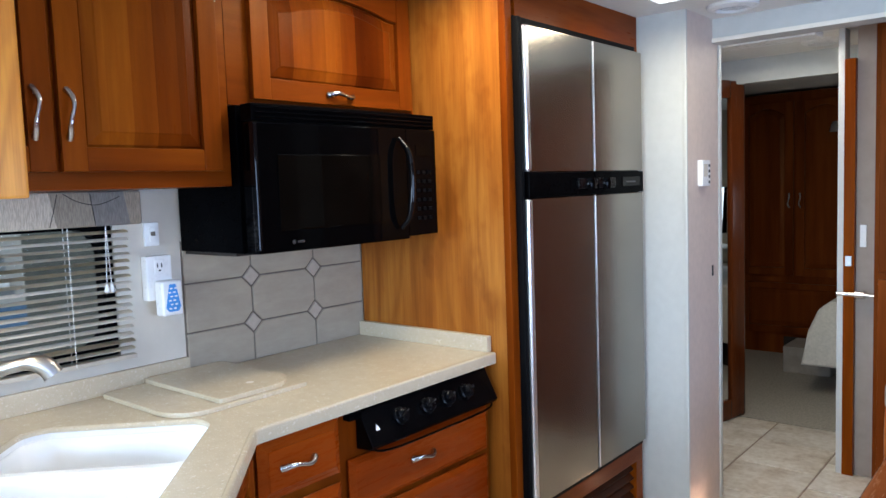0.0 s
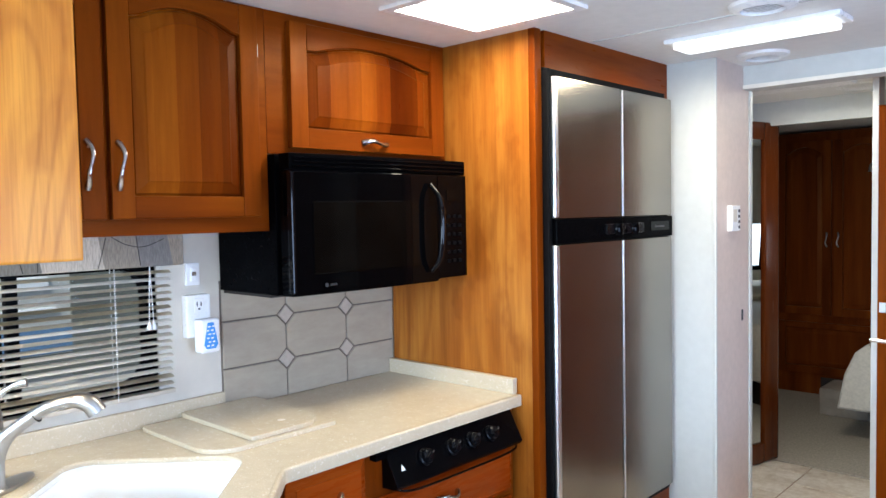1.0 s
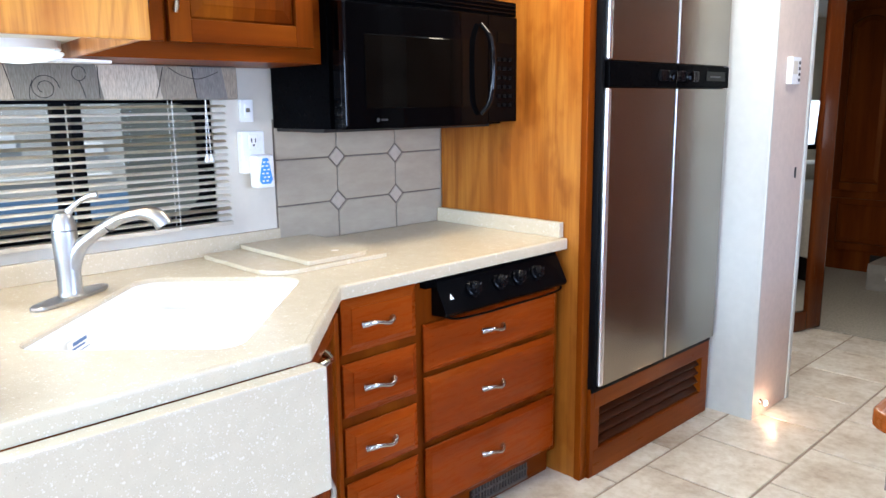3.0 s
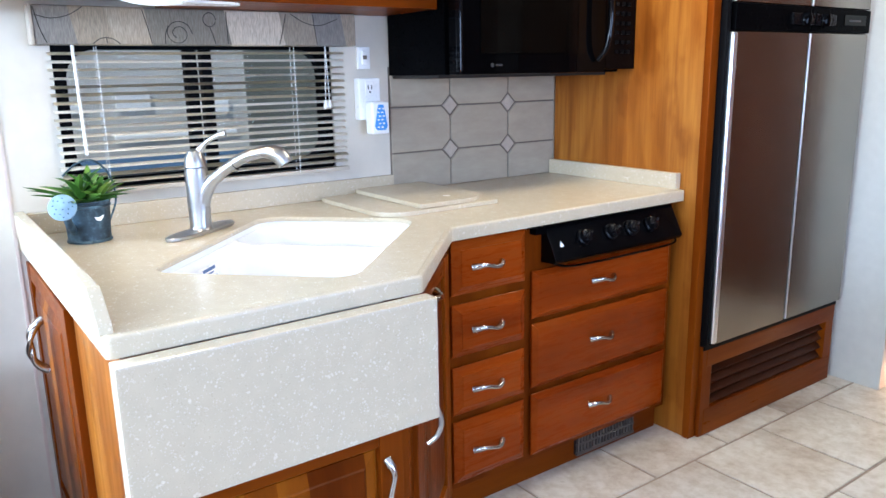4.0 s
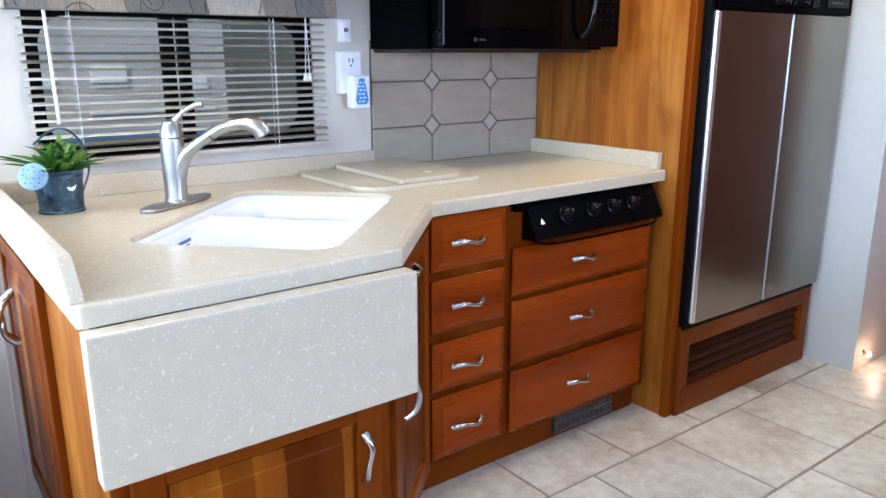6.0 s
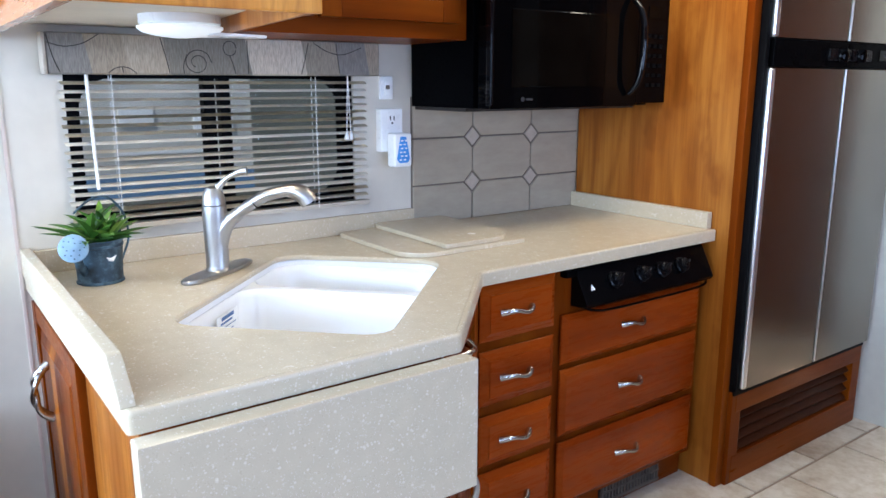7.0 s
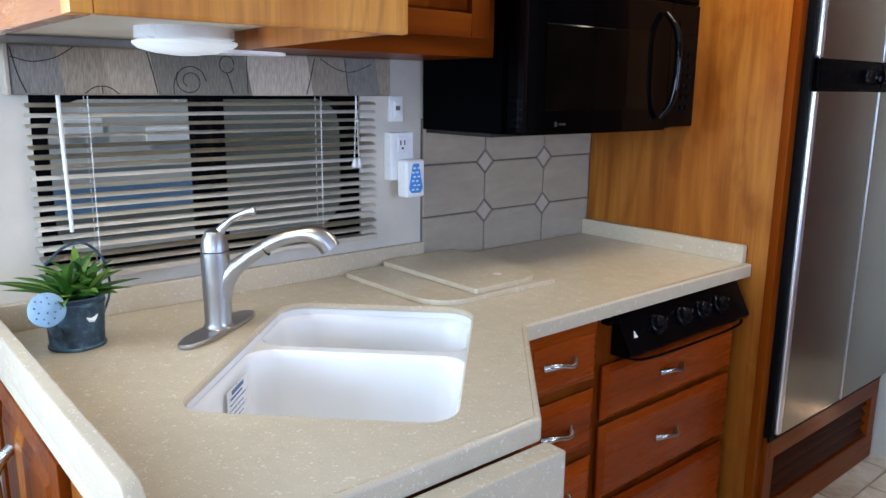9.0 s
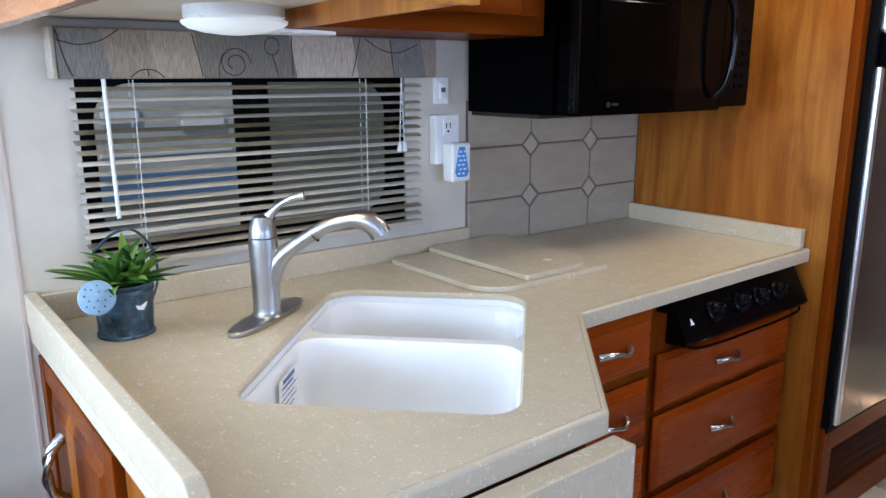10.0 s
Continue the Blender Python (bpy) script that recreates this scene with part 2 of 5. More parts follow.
M_pink = plain("rose_painted_apron", (0.42, 0.24, 0.2), 0.5, vary=0.06)


def steel(name):
    m, t, b = material(name, 0.26, 1.0)
    v = coords(t, (1, 1, 0.006))
    n = tex_noise(t, v, 900, 3, 0.7)
    big = tex_noise(t, coords(t, (1, 1, 1)), 3, 2)
    c = mixed(t, 0.5, ramp(t, n, [(0.3, (0.30, 0.275, 0.24)), (0.7, (0.38, 0.352, 0.31))]), ramp(t, big, [(0.3, (0.23, 0.21, 0.182)), (0.7, (0.36, 0.333, 0.29))]))
    mid = tex_noise(t, coords(t, (1, 1, 0.012)), 260, 4, 0.7)
    c = mixed(t, 0.3, c, ramp(t, mid, [(0.3, (0.72, 0.72, 0.71)), (0.7, (1.2, 1.2, 1.2))]), 'MULTIPLY')
    t.links.new(c, b.inputs["Base Color"])
    t.links.new(ramp(t, mid, [(0.3, (0.2,) * 3), (0.7, (0.27,) * 3)]), b.inputs["Roughness"])
    b.inputs["Anisotropic"].default_value = 0.4
    return m


M_steel = steel("brushed_stainless_steel")


def floor_tile():
    m, t, b = material("beige_ceramic_tile", 0.34)
    v = coords(t)
    a = tex_noise(t, v, 5, 6, 0.6)
    f = tex_noise(t, v, 28, 5, 0.65)
    c = ramp(t, a, [(0.28, (0.38, 0.305, 0.235)), (0.42, (0.56, 0.505, 0.43)), (0.6, (0.68, 0.645, 0.58))])
    c2 = ramp(t, f, [(0.3, (0.74, 0.68, 0.6)), (0.6, (1, 1, 1))])
    c = mixed(t, 0.85, c, c2, 'MULTIPLY')
    info = node(t, "ShaderNodeObjectInfo")
    c = mixed(t, 1.0, c, ramp(t, info.outputs["Random"], [(0, (0.92, 0.91, 0.9)), (1, (1.05, 1.04, 1.02))]), 'MULTIPLY')
    t.links.new(c, b.inputs["Base Color"])
    t.links.new(ramp(t, f, [(0.3, (0.42,) * 3), (0.7, (0.27,) * 3)]), b.inputs["Roughness"])
    bump(t, b, f, 0.25, 0.0015)
    return m


M_tile = floor_tile()


def splash_tile():
    m, t, b = material("greige_splash_tile", 0.42)
    v = coords(t, (1, 0.45, 1.3))
    n = tex_noise(t, v, 22, 6, 0.65)
    t.links.new(ramp(t, n, [(0.3, (0.345, 0.292, 0.22)), (0.7, (0.415, 0.358, 0.275))]), b.inputs["Base Color"])
    bump(t, b, n, 0.15, 0.0008)
    return m


M_splash = splash_tile()
M_diamond = plain("pale_diamond_tile", (0.46, 0.395, 0.33), 0.35, vary=0.06, scale=50)


def glass(name, tint, rough=0.0):
    m, t, b = material(name, rough)
    b.inputs["Base Color"].default_value = (*tint, 1)
    b.inputs["Transmission Weight"].default_value = 1.0
    b.inputs["IOR"].default_value = 1.1
    return m


M_glass = glass("tinted_window_glass", (0.84, 0.86, 0.86))


def glow(name, col, strength):
    m, t, b = material(name, 0.5)
    b.inputs["Base Color"].default_value = (0.8, 0.8, 0.8, 1)
    b.inputs["Emission Color"].default_value = (*col, 1)
    b.inputs["Emission Strength"].default_value = strength
    return m


M_courtesy = glow("lit_courtesy_bulb", (1.0, 0.72, 0.5), 14.0)
M_skylight = glow("skylight_diffuser", (0.95, 0.98, 1.0), 3.5)
M_tube = glow("fluorescent_diffuser", (1.0, 0.98, 0.93), 2.2)
M_lens = glow("lit_lamp_lens", (0.95, 1.0, 0.97), 0.6)
mm, tt, bb = material("mirror_glass", 0.015, 1.0)
bb.inputs["Base Color"].default_value = (0.85, 0.86, 0.86, 1)
M_mirror = mm


def leaf_green():
    m, t, b = material("succulent_leaf", 0.38)
    v = coords(t)
    n = tex_noise(t, v, 40, 3)
    geo = node(t, "ShaderNodeNewGeometry")
    a = ramp(t, geo.outputs["Random Per Island"], [(0, (0.022, 0.07, 0.010)), (0.65, (0.055, 0.145, 0.02)), (1, (0.19, 0.32, 0.05))])
    c = mixed(t, 0.5, a, ramp(t, n, [(0.3, (0.6, 0.7, 0.5)), (0.7, (1.1, 1.1, 0.9))]), 'MULTIPLY')
    t.links.new(c, b.inputs["Base Color"])
    return m


M_leaf = leaf_green()
M_soil = plain("potting_soil", (0.035, 0.022, 0.014), 0.95, vary=0.3, scale=200, bumps=0.9)


def galvanised():
    m, t, b = material("blue_grey_weathered_tin", 0.5, 0.35)
    v = coords(t)
    n = tex_noise(t, v, 30, 5, 0.65)
    c = ramp(t, n, [(0.3, (0.02, 0.032, 0.042)), (0.5, (0.045, 0.08, 0.11)), (0.64, (0.10, 0.17, 0.22)), (0.78, (0.24, 0.29, 0.31))])
    t.links.new(c, b.inputs["Base Color"])
    bump(t, b, n, 0.2, 0.001)
    return m


M_tin = galvanised()
M_rose = plain("pale_blue_enamel", (0.22, 0.33, 0.43), 0.4, vary=0.08, scale=60)


def valance_cloth():
    """Patchwork curtain cloth: blocks of grey, taupe and cream with a woven rib."""
    m, t, b = material("patchwork_valance_cloth", 0.9)
    c0 = node(t, "ShaderNodeTexCoord")
    sep = node(t, "ShaderNodeSeparateXYZ")
    t.links.new(c0.outputs["Object"], sep.inputs[0])
    lean = node(t, "ShaderNodeMath")
    lean.operation = 'MULTIPLY_ADD'
    lean.inputs[1].default_value = 0.18
    t.links.new(sep.outputs["Z"], lean.inputs[0])
    t.links.new(sep.outputs["Y"], lean.inputs[2])
    r = node(t, "ShaderNodeMapRange")
    r.inputs["From Min"].default_value, r.inputs["From Max"].default_value = -0.45, 0.45
    t.links.new(lean.outputs[0], r.inputs["Value"])
    cols = [(0.0, (0.24, 0.225, 0.205)), (0.096, (0.33, 0.28, 0.215)), (0.19, (0.40, 0.345, 0.27)), (0.296, (0.22, 0.205, 0.17)), (0.528, (0.58, 0.515, 0.42)), (0.705, (0.31, 0.27, 0.215)), (0.819, (0.23, 0.215, 0.2)), (0.923, (0.34, 0.285, 0.22))]
    rp = node(t, "ShaderNodeValToRGB")
    rp.color_ramp.interpolation = 'CONSTANT'
    while len(rp.color_ramp.elements) < len(cols):
        rp.color_ramp.elements.new(0.5)
    for e, (p, c) in zip(rp.color_ramp.elements, cols):
        e.position, e.color = p, (*c, 1)
    t.links.new(r.outputs[0], rp.inputs[0])
    v = coords(t, (1, 1, 0.12), shift=False)
    rib = tex_noise(t, v, 420, 3, 0.6)
    c = mixed(t, 0.7, rp.outputs[0], ramp(t, rib, [(0.35, (0.55, 0.53, 0.5)), (0.65, (1.15, 1.13, 1.1))]), 'MULTIPLY')
    t.links.new(c, b.inputs["Base Color"])
    bump(t, b, rib, 0.4, 0.001)
    return m


M_valance = valance_cloth()
# cream lowered in tone to hold the shadow on the valance end
M_linen = plain("shaded_cream_linen", (0.46, 0.40, 0.32), 0.9, vary=0.08, scale=60, bumps=0.4)
M_thread = plain("dark_embroidery_thread", (0.03, 0.027, 0.025), 0.9)


# ---- mesh helpers ----
def part(name, bm, mat, parent=None, label="", smooth=False):
    me = bpy.data.meshes.new(name)
    bmesh.ops.recalc_face_normals(bm, faces=bm.faces)
    if smooth:
        for f in bm.faces:
            f.smooth = True
    bm.to_mesh(me)
    bm.free()
    me.materials.append(mat)
    ob = new(name, me)
    if smooth:
        me.set_sharp_from_angle(angle=radians(38))
    if parent is not None:
        ob.parent = parent
        ob.matrix_parent_inverse = Matrix.Translation(-parent.location) if parent.parent is None else Matrix()
    if label:
        ob["label"] = label
    return ob


def thing(name, label, category, group="", kind="", at=(0, 0, 0)):
    e = new(name)
    e.empty_display_size = 0.05
    e.location = at
    return tagged(e, label, category, group, kind)


def box(x0, x1, y0, y1, z0, z1, bev=0.0, seg=2, bm=None):
    own = bmesh.new()
    bmesh.ops.create_cube(own, size=1.0, matrix=Matrix.Translation(((x0 + x1) / 2, (y0 + y1) / 2, (z0 + z1) / 2)) @ Matrix.Diagonal((abs(x1 - x0), abs(y1 - y0), abs(z1 - z0), 1)))
    if bev:
        bmesh.ops.bevel(own, geom=own.edges[:], offset=bev, segments=seg, affect='EDGES', profile=0.7)
    return join(bm, own)


def join(bm, own):
    if bm is None:
        return own
    me = bpy.data.meshes.new("tmp")
    own.to_mesh(me)
    own.free()
    bm.from_mesh(me)
    bpy.data.meshes.remove(me)
    return bm


def prism(pts, lo, hi, axis='z', bev=0.0, bm=None, seg=2, closed=True):
    """A flat outline pulled from lo to hi along an axis; outline in the other two axes in order."""
    own = bmesh.new()

    def at(p, h):
        return {'z': (p[0], p[1], h), 'x': (h, p[0], p[1]), 'y': (p[0], h, p[1])}[axis]
    a = [own.verts.new(at(p, lo)) for p in pts]
    b = [own.verts.new(at(p, hi)) for p in pts]
    own.faces.new(a)
    if closed:
        own.faces.new(b[::-1])
    for i in range(len(pts)):
        j = (i + 1) % len(pts)
        own.faces.new((a[i], b[i], b[j], a[j]))
    bmesh.ops.recalc_face_normals(own, faces=own.faces)
    if bev:
        rim = [e for e in own.edges if len({round(at_(v, axis), 5) for v in e.verts}) == 1]
        bmesh.ops.bevel(own, geom=rim, offset=bev, segments=seg, affect='EDGES', profile=0.7)
    return join(bm, own)


def at_(v, axis):
    return {'x': v.co.x, 'y': v.co.y, 'z': v.co.z}[axis]


def tube(path, radii, sides=10, bm=None, flat=1.0):
    """A round bar along a list of places, with a radius for each."""
    own = bmesh.new()
    path = [Vector(p) for p in path]
    if isinstance(radii, (int, float)):
        radii = [radii] * len(path)
    rings, up = [], None
    for i, p in enumerate(path):
        d = (path[min(i + 1, len(path) - 1)] - path[max(i - 1, 0)]).normalized()
        if up is None:
            up = d.orthogonal().normalized()
        up = (up - d * up.dot(d)).normalized()
        side = d.cross(up)
        rings.append([own.verts.new(p + radii[i] * (up * math.cos(a) + side * math.sin(a) * flat)) for a in [2 * math.pi * k / sides for k in range(sides)]])
    for r, s in zip(rings, rings[1:]):
        for k in range(sides):
            own.faces.new((r[k], r[(k + 1) % sides], s[(k + 1) % sides], s[k]))
    own.faces.new(rings[0][::-1])
    own.faces.new(rings[-1])
    return join(bm, own)


def lathe(profile, sides=24, centre=(0, 0, 0), bm=None):
    own = bmesh.new()
    rings = []
    for r, z in profile:
        rings.append([own.verts.new((centre[0] + r * math.cos(a), centre[1] + r * math.sin(a), centre[2] + z)) for a in [2 * math.pi * k / sides for k in range(sides)]])
    for r, s in zip(rings, rings[1:]):
        for k in range(sides):
            own.faces.new((r[k], r[(k + 1) % sides], s[(k + 1) % sides], s[k]))
    own.faces.new(rings[0][::-1])
    own.faces.new(rings[-1])
    return join(bm, own)


def curve(points, n=8):
    """A smooth line through a few places."""
    p = [Vector(q) for q in points]
    p = [p[0] * 2 - p[1]] + p + [p[-1] * 2 - p[-2]]
    out = []
    for i in range(1, len(p) - 2):
        for k in range(n):
            s = k / n
            out.append(0.5 * ((2 * p[i]) + (p[i + 1] - p[i - 1]) * s + (2 * p[i - 1] - 5 * p[i] + 4 * p[i + 1] - p[i + 2]) * s * s + (3 * p[i] - p[i - 1] - 3 * p[i + 1] + p[i + 2]) * s ** 3))
    return out + [p[-2]]


def rounded(pts, r, n=5):
    """An outline with rounded corners."""
    out = []
    m = len(pts)
    rs = r if isinstance(r, (list, tuple)) else [r] * m
    for i in range(m):
        p, a, b = Vector(pts[i]), Vector(pts[i - 1]), Vector(pts[(i + 1) % m])
        if rs[i] <= 0:
            out.append(tuple(p))
            continue
        u, w = (a - p).normalized(), (b - p).normalized()
        half = u.angle(w) / 2
        d = rs[i] / math.tan(half)
        c = p + (u + w).normalized() * rs[i] / math.sin(half)
        s, e = p + u * d - c, p + w * d - c
        for k in range(n + 1):
            q = s.lerp(e, k / n).normalized() * rs[i] + c
            out.append(tuple(q))
    return out


def pull(parent, y, z, x, length=0.1, along='z', rise=0.021, facing='x', mat=None, thick=1.5, twist=False):
    """An arched cabinet pull with flared, ribbed feet; facing says which way it stands off."""
    pts, rad = [], []
    n = 36
    for i in range(n + 1):
        s = i / n * 2 - 1
        lift = rise * (1 - abs(s) ** 3.2)
        a = s * length / 2
        w = math.sin(s * math.pi) * 0.005
        off = {'z': (0, w, a), 'y': (0, a, -w), 'x': (a, 0, -w)}[along]
        out = {'x': Vector((lift, 0, 0)), '-y': Vector((0, -lift, 0)), 'd': Vector((lift * 0.707, lift * 0.707, 0))}[facing]
        pts.append(Vector((x, y, z)) + Vector(off) + out)
        rad.append(thick * (0.0036 + 0.0032 * abs(s) ** 2 + (0.00025 * math.cos(i * 3.1) if abs(s) > 0.45 else 0)))
    if twist:
        # two strands wound loosely round each other, meeting in flared feet
        own = None
        for strand in range(2):
            way = []
            for i, p in enumerate(pts):
                open_ = math.sin(math.pi * i / (len(pts) - 1)) ** 0.5
                a, w = i * 0.2 + strand * math.pi, 0.0075 * open_
                way.append(p + Vector((0.6 * w * math.cos(a), w * math.sin(a), 0)))
            own = tube(way, [q * 0.66 for q in rad], 10, own)
        return part("handle", own, mat or M_chrome, parent, "polished chrome rope-twist pull", smooth=True)
    return part("handle", tube(pts, rad, 14), mat or M_chrome, parent, "polished chrome arched pull", smooth=True)


def panel_door(parent, y0, y1, z0, z1, x, arch=0.0, stile=0.055, name="door", mats=None, label="", panel_name="panel"):
    """A frame-and-panel door in the plane facing +x, with an optional arched top rail."""
    mf, mr, mp = mats or (M_wood, M_wood_h, M_panel)
    th = 0.02
    yi0, yi1, zb, zt = y0 + stile, y1 - stile, z0 + stile, z1 - stile * 0.72
    n = 12

    def top(y):
        s = (y - (yi0 + yi1) / 2) / ((yi1 - yi0) / 2)
        return zt - arch * min(1.0, 1.25 * s * s) if arch else zt
    pts = [(yi0, z1), (yi0, top(yi0))] + [(yi0 + (yi1 - yi0) * k / n, top(yi0 + (yi1 - yi0) * k / n)) for k in range(1, n)] + [(yi1, top(yi1)), (yi1, z1)]
    top_rail = prism(pts, x, x + th - 0.001, 'x', 0.002, None, 1)
    # raised field: sunk groove, slope, flat middle
    own = bmesh.new()
    rings = []
    ym, hw = (yi0 + yi1) / 2, (yi1 - yi0) / 2
    for inset, lift in ((-0.004, 0.004), (0.004, 0.006), (0.007, 0.010), (0.034, 0.017), (0.038, 0.019)):
        k = (hw - inset) / hw
        ring = [(ym - hw * k, zb + inset), (ym + hw * k, zb + inset)]
        for i in range(n + 1):
            yy = yi1 - (yi1 - yi0) * i / n
            ring.append((ym + (yy - ym) * k, top(yy) - inset))
        rings.append([own.verts.new((x + lift, p[0], p[1])) for p in ring])
    for r, s in zip(rings, rings[1:]):
        for i in range(len(r)):
            j = (i + 1) % len(r)
            own.faces.new((r[i], r[j], s[j], s[i]))
    own.faces.new(rings[-1])
    d = part(name, own, mp, parent, label)
    part("stile", box(x, x + th, y0, y0 + stile, z0, z1, 0.003), mf, d)
    part("stile", box(x, x + th, y1 - stile, y1, z0, z1, 0.003), mf, d)
    part("rail", box(x, x + th - 0.001, yi0, yi1, z0, zb, 0.003), mr, d)
    part("rail", top_rail, mr, d)
    return d


def drawer_front(parent, y0, y1, z0, z1, x, raised=True, name="drawer_front"):
    """A solid drawer front with a moulded edge, facing +x."""
    own = bmesh.new()
    rings = []
    prof = ((0.006, 0.0), (0.006, 0.005), (0.0, 0.007), (0.0, 0.0095), (0.0015, 0.011), (0.024, 0.0218), (0.0244, 0.0238), (0.026, 0.0245)) if raised else ((0.006, 0.0), (0.006, 0.005), (0.0, 0.007), (0.0, 0.0115), (0.002, 0.014), (0.014, 0.0222), (0.017, 0.0235))
    for i, l in prof:
        rings.append([own.verts.new((x + l, y, z)) for y, z in ((y0 + i, z0 + i), (y1 - i, z0 + i), (y1 - i, z1 - i), (y0 + i, z1 - i))])
    for r, s in zip(rings, rings[1:]):
        for k in range(4):
            own.faces.new((r[k], r[(k + 1) % 4], s[(k + 1) % 4], s[k]))
    own.faces.new(rings[0])
    own.faces.new(rings[-1])
    return part(name, own, M_drawer, parent)


# ---- setting ----
WX, CEIL = -1.95, 2.04


def wall_with_opening(name, mat, lo, hi, axis, a0, a1, z0, z1, b0, b1, o0, o1, label):
    """A wall slab across axis ('x' or 'y') from lo to hi, a0..a1 long, with one opening b0..b1, o0..o1."""
    bm = None
    for p0, p1, q0, q1 in ((a0, b0, z0, z1), (b1, a1, z0, z1), (b0, b1, z0, o0), (b0, b1, o1, z1)):
        args = (lo, hi, p0, p1, q0, q1) if axis == 'x' else (p0, p1, lo, hi, q0, q1)
        bm = box(*args, bm=bm)
    return tagged(part(name, bm, mat), label, "wall", kind="structure")


# both cab walls are opened only for the added side fill lamps
wall_with_opening("wall_west_cab", M_wall, WX - 0.06, WX, 'x', -3.0, -0.3, 0, CEIL, -1.65, -0.55, 1.0, 1.6, "cream cab wall with an added opening for the counter-end fill")
wall_with_opening("wall_east_cab", M_dark_wood, 1.2, 1.26, 'x', -3.0, 0.1, 0, CEIL, -1.85, -0.55, 1.0, 1.6, "dark wood-panelled cab wall with an added opening for the leaf fill")
wall_with_opening("wall_west", M_wall, WX - 0.06, WX, 'x', -0.3, 2.9, 0, CEIL, 0.235, 1.012, 0.955, 1.335, "cream vinyl-covered wall behind the kitchen counter")
wall_with_opening("wall_east", M_dark_wood, 1.2, 1.26, 'x', 0.1, 3.2, 0, CEIL, 0.5, 2.1, 0.85, 1.65, "dark wood-panelled wall with the dinette window")
wall_with_opening("wall_south", M_wall, -3.06, -3.0, 'y', -2.01, 1.26, 0, CEIL, -1.55, 0.85, 1.05, 1.9, "cream front wall with the windshield opening")
tagged(part("floor", box(-2.01, 1.26, -3.06, 4.39, -0.1, -0.005), M_grout_floor), "tiled coach floor with grey-brown grout", "floor", kind="structure")
tagged(part("carpet", box(-2.01, 1.26, 4.39, 6.6, -0.1, 0.004), M_carpet), "grey-beige cut-pile bedroom carpet", "carpet", kind="structure")

# ceiling with the roof vent opening
bm = None
SK = (-1.39, -1.03, 1.46, 1.82)
for x0, x1, y0, y1 in ((-2.01, SK[0], -3.06, 6.6), (SK[1], 1.26, -3.06, 6.6), (SK[0], SK[1], -3.06, SK[2]), (SK[0], SK[1], SK[3], 6.6)):
    bm = box(x0, x1, y0, y1, CEIL, CEIL + 0.05, bm=bm)
tagged(part("ceiling", bm, M_ceiling), "white vinyl coach ceiling", "ceiling", kind="structure")

# wall end beside the refrigerator, and its aisle side
jut = tagged(part("wall_jut", box(-2.01, -1.063, 2.862, 3.2, 0, CEIL), M_white), "white wall end beside the refrigerator", "wall", kind="structure")
part("side_panel", box(-1.063, -1.058, 2.868, 3.196, 0.002, CEIL), M_taupe, jut, "taupe vinyl side face")
part("corner_trim", box(-1.068, -1.055, 2.857, 2.868, 0.002, CEIL, 0.002), M_white, jut)
part("door_track", box(-1.075, -1.052, 3.2, 3.225, 0, 1.945, 0.002), M_white, jut)
header = tagged(part("header_beam", box(-1.058, 1.2, 3.14, 3.24, 1.945, CEIL), M_white), "white header beam over the hall doorway", "beam", kind="structure")
part("trim_strip", box(-1.058, 1.2, 3.13, 3.14, 1.945, 1.962, 0.002), M_cream, header)

# hall and bedroom shell
tagged(part("wall_hall_west", box(-2.01, -1.64, 3.2, 4.4, 0, CEIL), M_wall), "cream hall wall beside the mirror door", "wall", kind="structure")
tagged(part("header_bedroom", box(-1.64, 1.2, 4.34, 4.42, 1.91, CEIL), M_white), "white header beam before the bedroom", "beam", kind="structure")
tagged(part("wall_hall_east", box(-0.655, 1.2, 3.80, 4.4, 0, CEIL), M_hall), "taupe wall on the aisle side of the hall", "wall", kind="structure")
wall_with_opening("wall_bedroom_east", M_wall, 1.2, 1.26, 'x', 3.2, 6.6, 0, CEIL, 5.3, 6.35, 0.85, 1.3, "cream outer wall of bath and bedroom")
pc = thing("pantry_cabinet", "tall dark cherry pantry cabinet beside the hall", "cabinet", at=(0.3, 3.6, 0))
part("body", box(-0.535, 1.19, 3.54, 3.796, 0, CEIL - 0.001), M_dark_wood, pc)
for z0, z1 in ((0.1, 0.95), (0.98, 1.98)):
    for xa, xb in ((-0.517, 0.3), (0.32, 1.17)):
        part("door", box(xa, xb, 3.52, 3.54, z0, z1, 0.004), M_dark_wood, pc)
tagged(part("wall_bedroom_west", box(-2.06, -2.0, 4.4, 6.6, 0, CEIL), M_wall), "cream bedroom outer wall", "wall", kind="structure")
tagged(part("wall_north", box(-2.01, 1.26, 6.5, 6.56, 0, CEIL), M_wall), "cream rear bedroom wall", "wall", kind="structure")
post = tagged(part("door_post", box(-0.728, -0.702, 3.78, 3.88, 0, CEIL, 0.003), M_white), "white door post of the bedroom hall", "trim", kind="structure")
tagged(part("door_jamb", box(-0.701, -0.655, 3.77, 3.88, 0, 1.9, 0.004), M_wood), "cherry wood door jamb", "trim", kind="structure")


# invented low block that keeps windshield light off the lower wall strip
tagged(part("partition", box(WX, -1.38, -0.24, -0.18, 0, 0.60), M_shade), "low block added to shade the wall beside the counter end", "wall", kind="structure")

